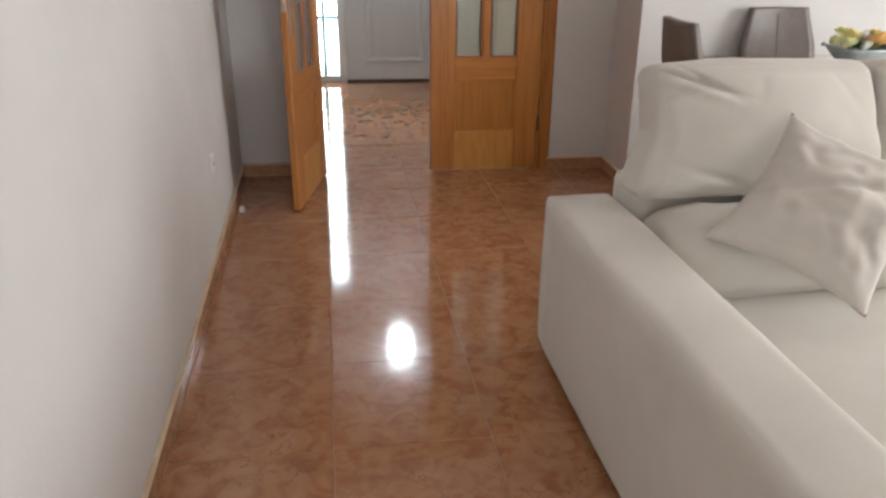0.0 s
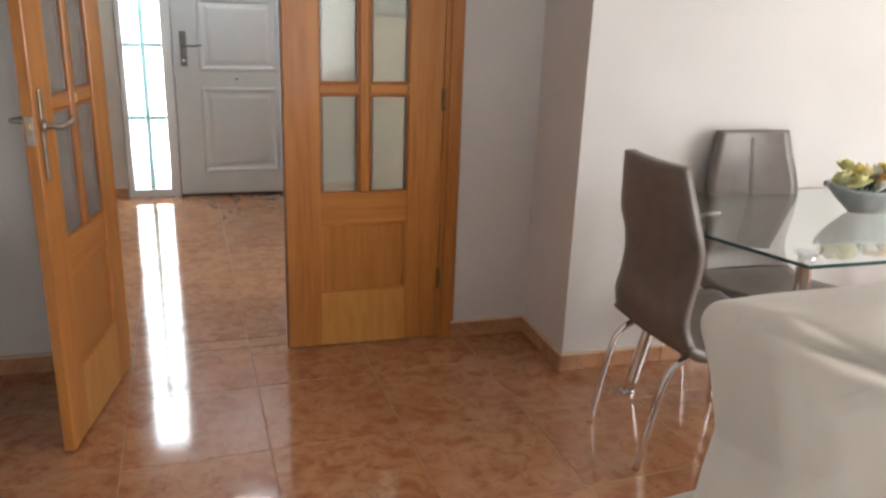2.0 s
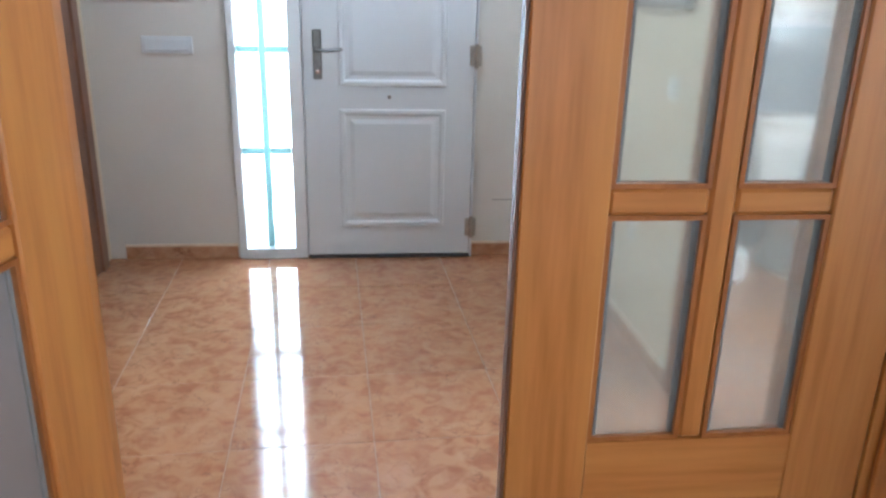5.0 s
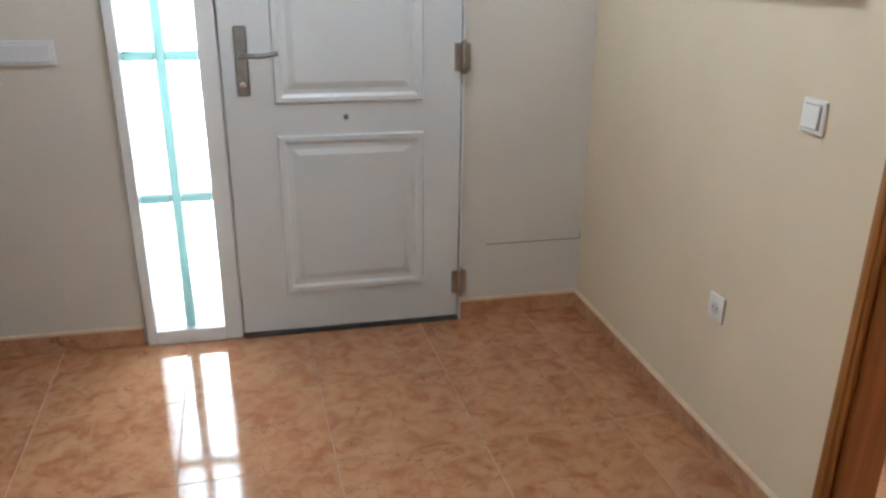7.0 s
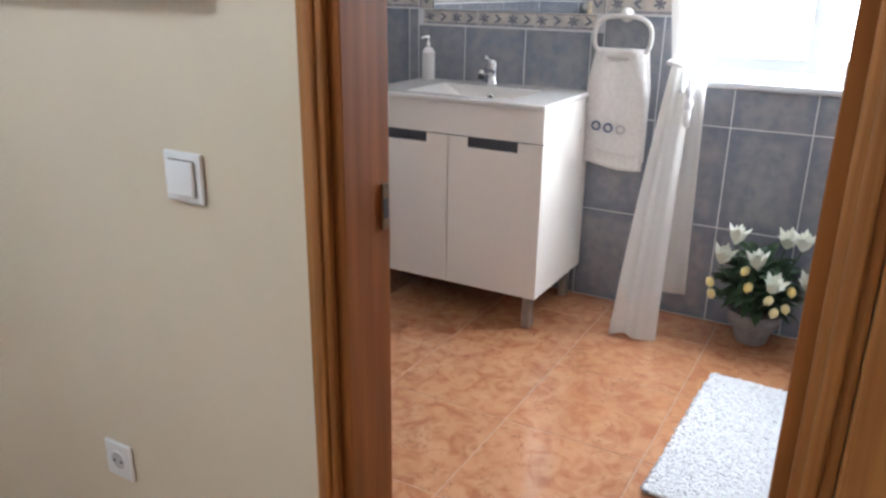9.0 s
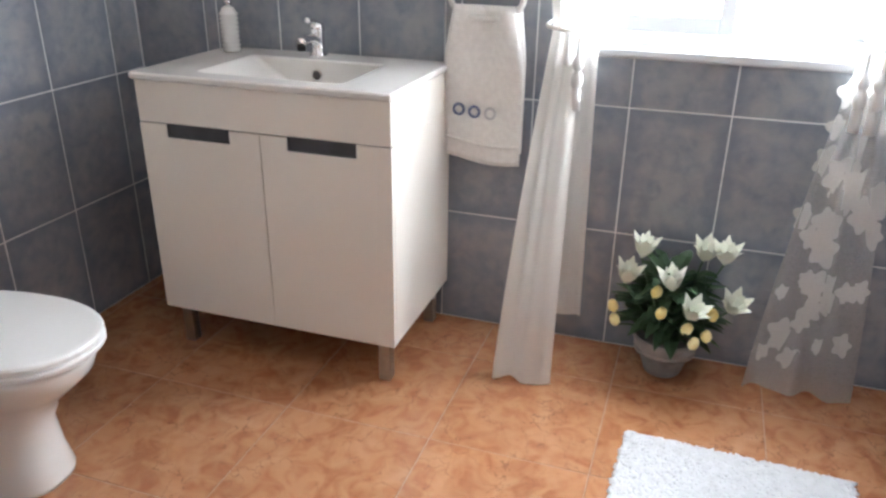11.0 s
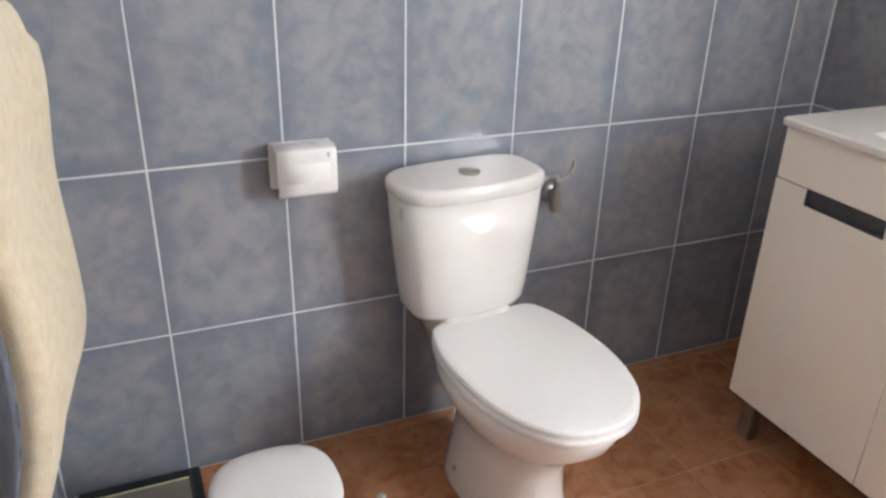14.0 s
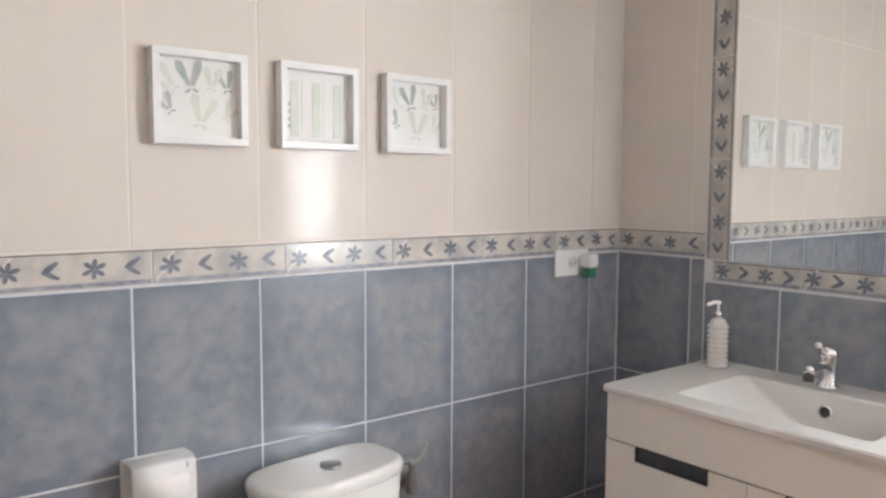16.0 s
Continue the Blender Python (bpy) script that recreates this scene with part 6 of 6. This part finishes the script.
def minus(rect, hole):
    """A rectangle (a0, a1, z0, z1) without a hole: up to four pieces."""
    a0, a1, z0, z1 = rect
    h0, h1, lo, hi = hole
    if h0 >= a1 or h1 <= a0 or lo >= z1 or hi <= z0:
        return [rect]
    out = []
    if a0 < h0:
        out.append((a0, h0, z0, z1))
    if a1 > h1:
        out.append((h1, a1, z0, z1))
    m0, m1 = max(a0, h0), min(a1, h1)
    if z0 < lo:
        out.append((m0, m1, z0, lo))
    if z1 > hi:
        out.append((m0, m1, hi, z1))
    return out


JOINT = 0.0037
trng = random.Random(21)


def lay(parent, face, cuts, rows, holes, name="tile"):
    """Tiles on a wall: face maps (along, z) to a matrix; cuts are the joints along it, rows are (z0, z1, material)."""
    for z0, z1, material in rows:
        for a0, a1 in zip(cuts, cuts[1:]):
            pieces = [(a0, a1, z0, z1)]
            for hole in holes:
                pieces = [q for p in pieces for q in minus(p, hole)]
            for p0, p1, q0, q1 in pieces:
                if p1 - p0 < 0.012 or q1 - q0 < 0.012:
                    continue
                ob = new(name, tile_mesh(p1 - p0 - JOINT, q1 - q0 - JOINT, material))
                ob.parent = parent
                ob.matrix_basis = face((p0 + p1) / 2, (q0 + q1) / 2) @ pose(0, trng.uniform(0, 0.0004), 0, trng.uniform(-0.12, 0.12), 0, trng.uniform(-0.12, 0.12))


NORTH = lambda a, z: Matrix.Translation((a, TN + 0.0068, z))
EAST = lambda a, z: Matrix.Translation((TE + 0.0068, a, z)) @ Matrix.Rotation(radians(-90), 4, "Z")
WEST = lambda a, z: Matrix.Translation((TW - 0.0068, a, z)) @ Matrix.Rotation(radians(90), 4, "Z")
SOUTH = lambda a, z: Matrix.Translation((a, TS - 0.0068, z)) @ Matrix.Rotation(radians(180), 4, "Z")
BLUE_ROWS = [(0.0, 0.4155, BLUE_TILE), (0.4155, 0.831, BLUE_TILE), (0.831, 1.244, BLUE_TILE)]
CREAM_ROWS = [(1.330, 2.160, CREAM_TILE), (2.160, CEIL, CREAM_TILE)]
N_CUTS = [1.925] + [2.222 + 0.3 * k for k in range(7)] + [4.170]
E_CUTS = [TS + 0.002] + [5.12 + 0.3 * k for k in range(9)] + [7.81]
W_CUTS = [TS + 0.002] + [5.11 + 0.3 * k for k in range(9)] + [7.81]
WINDOW_HOLE, DOOR_HOLE, MIRROR_HOLE = (5.285, 6.215, 0.982, 2.14), (5.475, 6.225, -0.1, 2.105), (6.565, 7.468, 1.172, 2.20)
lay(wall_bn, NORTH, N_CUTS, BLUE_ROWS + CREAM_ROWS, [])
lay(wall_be, EAST, E_CUTS, BLUE_ROWS + CREAM_ROWS, [WINDOW_HOLE, MIRROR_HOLE])
lay(wall_bw, WEST, W_CUTS, BLUE_ROWS + CREAM_ROWS, [DOOR_HOLE])
lay(wall_bs, SOUTH, N_CUTS, BLUE_ROWS + CREAM_ROWS, [])


def star_mesh():
    """A starfish-like flower of six full petals of uneven length."""
    bm = bmesh.new()
    for k, r in enumerate((0.031, 0.027, 0.029, 0.032, 0.026, 0.029)):
        a = math.pi * k / 3 + 0.35
        d, s = (math.cos(a), math.sin(a)), (-math.sin(a), math.cos(a))
        pts = [(r * t * d[0] + w * s[0], r * t * d[1] + w * s[1]) for t, w in ((0.05, 0.002), (0.5, 0.0062), (0.8, 0.0052), (1.0, 0.0), (0.8, -0.0052), (0.5, -0.0062), (0.05, -0.002))]
        lo, hi = [bm.verts.new((x, 0, z)) for x, z in pts], [bm.verts.new((x, -0.0008, z)) for x, z in pts]
        bm.faces.new(hi)
        for i in range(7):
            bm.faces.new([lo[i], lo[(i + 1) % 7], hi[(i + 1) % 7], hi[i]])
    return bm


def chevron_mesh():
    """Two leaf strokes that meet in a point."""
    bm = bmesh.new()
    pts = [(-0.022, 0.0), (-0.006, 0.015), (0.014, 0.023), (0.020, 0.018), (0.006, 0.006), (-0.003, 0.0), (0.008, -0.009), (0.020, -0.019), (0.012, -0.023), (-0.006, -0.014)]
    lo, hi = [bm.verts.new((x, 0, z)) for x, z in pts], [bm.verts.new((x, -0.0008, z)) for x, z in pts]
    bm.faces.new([hi[i] for i in (0, 1, 2, 3, 4, 5)])
    bm.faces.new([hi[i] for i in (0, 5, 6, 7, 8, 9)])
    for i in range(10):
        bm.faces.new([lo[i], lo[(i + 1) % 10], hi[(i + 1) % 10], hi[i]])
    return bm


def slash_mesh(h):
    """The pale uneven slash painted across a border tile's end."""
    bm = bmesh.new()
    left = [(-0.020, -0.5), (-0.017, -0.38), (-0.007, -0.2), (-0.004, 0.0), (0.004, 0.12), (0.008, 0.32), (0.019, 0.5)]
    wide = (0.005, 0.006, 0.008, 0.006, 0.008, 0.006, 0.007)
    rows = [(bm.verts.new((x, -0.0006, z * h)), bm.verts.new((x + w, -0.0006, z * h))) for (x, z), w in zip(left, wide)]
    for (a, b), (c, d) in zip(rows, rows[1:]):
        bm.faces.new([a, b, d, c])
    return bm


def shared(name, bm, material):
    bmesh.ops.recalc_face_normals(bm, faces=bm.faces)
    me = bpy.data.meshes.new(name)
    bm.to_mesh(me)
    bm.free()
    me.materials.append(material)
    return me


STAR, CHEVRON = shared("star", star_mesh(), MOTIF), shared("chevron", chevron_mesh(), MOTIF)
SLASH = shared("slash", slash_mesh(0.066), BORDER_SLASH)


def border(parent, face, a0, a1, z, h=0.080, turn=0.0, flip=1, vertical=False):
    """A run of border tiles with painted stars and chevrons; face is as for lay()."""
    n = max(1, round((a1 - a0) / 0.30))
    step = (a1 - a0) / n
    for i in range(n):
        c = a0 + (i + 0.5) * step
        m = face(z, c) @ Matrix.Rotation(radians(90), 4, "Y") if vertical else face(c, z)
        ob = new("border_tile", tile_mesh(step - 0.003, h - 0.003, BORDER, 0.0095))
        ob.parent = parent
        ob.matrix_basis = m
        for k, off in enumerate((-0.375, -0.125, 0.125, 0.375)):
            mo = new("star" if k % 2 == 0 else "chevron", STAR if k % 2 == 0 else CHEVRON)
            mo.parent = ob
            mo.matrix_basis = pose(off * step + trng.uniform(-0.003, 0.003), -0.0096, trng.uniform(-0.002, 0.002) + 0.002, 0, trng.uniform(-8, 8) + (180 if flip < 0 else 0), 0) @ Matrix.Diagonal((0.86, 1, 0.86, 1))
        sl = new("slash", SLASH)
        sl.parent = ob
        sl.matrix_basis = pose(-step / 2 + 0.026, -0.0096, 0)
        for zz, hh, m in ((-h / 2 + 0.009, 0.009, BORDER_EDGE), (h / 2 - 0.004, 0.003, BORDER_LINE)):
            bm = box(-step / 2 + 0.002, step / 2 - 0.002, -0.0102, -0.0092, zz - hh / 2, zz + hh / 2)
            ln = mesh_object("edge_line", bm, m)
            ln.parent = ob


border(wall_bn, NORTH, 1.925, 4.170, 1.287)
border(wall_be, EAST, 7.468, 7.81, 1.287)
border(wall_be, EAST, 6.215, 6.565, 1.287)
border(wall_be, EAST, TS + 0.002, 5.285, 1.287)
border(wall_bw, WEST, 6.225, 7.81, 1.287)
border(wall_bw, WEST, TS + 0.002, 5.475, 1.287)
border(wall_bs, SOUTH, 1.925, 4.170, 1.287)
border(wall_be, EAST, 6.60, 7.44, 1.2085, h=0.066, flip=-1)
border(wall_be, EAST, 1.244, 2.18, 7.426, h=0.080, vertical=True, flip=-1)
border(wall_be, EAST, 1.244, 2.18, 6.605, h=0.076, vertical=True, flip=-1)

# ---- floor tiles ----
SIDE = 0.455


def clip(poly, axis, value, keep):
    out = []
    for i, p in enumerate(poly):
        q = poly[(i + 1) % len(poly)]
        dp, dq = keep * (p[axis] - value), keep * (q[axis] - value)
        if dp >= 0:
            out.append(p)
        if dp * dq < 0:
            t = dp / (dp - dq)
            out.append((p[0] + t * (q[0] - p[0]), p[1] + t * (q[1] - p[1])))
    return out


def slab(poly):
    """A floor tile with softened top edges, over a polygon round the origin."""
    bm = bmesh.new()
    rings = []
    for z, k in ((-0.008, 0.0), (-0.0012, 0.0), (0.0, 0.0014)):
        rings.append([bm.verts.new((x * (1 - k / max(0.05, math.hypot(x, y))), y * (1 - k / max(0.05, math.hypot(x, y))), z)) for x, y in poly])
    n = len(poly)
    for p, q in zip(rings, rings[1:]):
        for i in range(n):
            bm.faces.new([p[i], p[(i + 1) % n], q[(i + 1) % n], q[i]])
    bm.faces.new(rings[-1])
    return shared("floor_tile", bm, FLOOR)


h = SIDE / 2 - 0.0016
WHOLE = slab([(-h, -h), (h, -h), (h, h), (-h, h)])
floor_ob = bpy.data.objects["floor"]


def pave(x0, x1, y0, y1, ox, oy, turn):
    """Square tiles over a rectangle of floor, from a joint crossing at (ox, oy), turned by some degrees."""
    rot = Matrix.Rotation(radians(turn), 2)
    reach = int(12 / SIDE)
    for i in range(-reach, reach):
        for j in range(-reach, reach):
            c = Vector((ox, oy)) + rot @ Vector(((i + 0.5) * SIDE, (j + 0.5) * SIDE))
            if not (x0 - 0.4 < c.x < x1 + 0.4 and y0 - 0.4 < c.y < y1 + 0.4):
                continue
            poly = [tuple(c + rot @ Vector((sx * h, sy * h))) for sx, sy in ((-1, -1), (1, -1), (1, 1), (-1, 1))]
            cut = poly
            for axis, value, keep in ((0, x0, 1), (0, x1, -1), (1, y0, 1), (1, y1, -1)):
                cut = clip(cut, axis, value, keep) if cut else cut
            if len(cut) < 3:
                continue
            if cut == poly:
                ob = new("floor_tile", WHOLE)
                ob.matrix_basis = pose(c.x, c.y, 0, 0, 0, turn)
            else:
                mx, my = sum(p[0] for p in cut) / len(cut), sum(p[1] for p in cut) / len(cut)
                area = abs(sum(p[0] * q[1] - q[0] * p[1] for p, q in zip(cut, cut[1:] + cut[:1]))) / 2
                if area < 0.003:
                    continue
                ob = new("floor_tile", slab([(p[0] - mx, p[1] - my) for p in cut]))
                ob.matrix_basis = pose(mx, my, 0)
            ob.parent = floor_ob


pave(-0.42, 5.2, -2.45, 4.91, 0.82, 3.64, 2.4)
pave(-0.63, 1.862, 4.912, 7.80, 0.82, 3.64, 2.4)
pave(1.864, 4.172, 5.03, 7.812, 3.46, 6.415, 0.0)
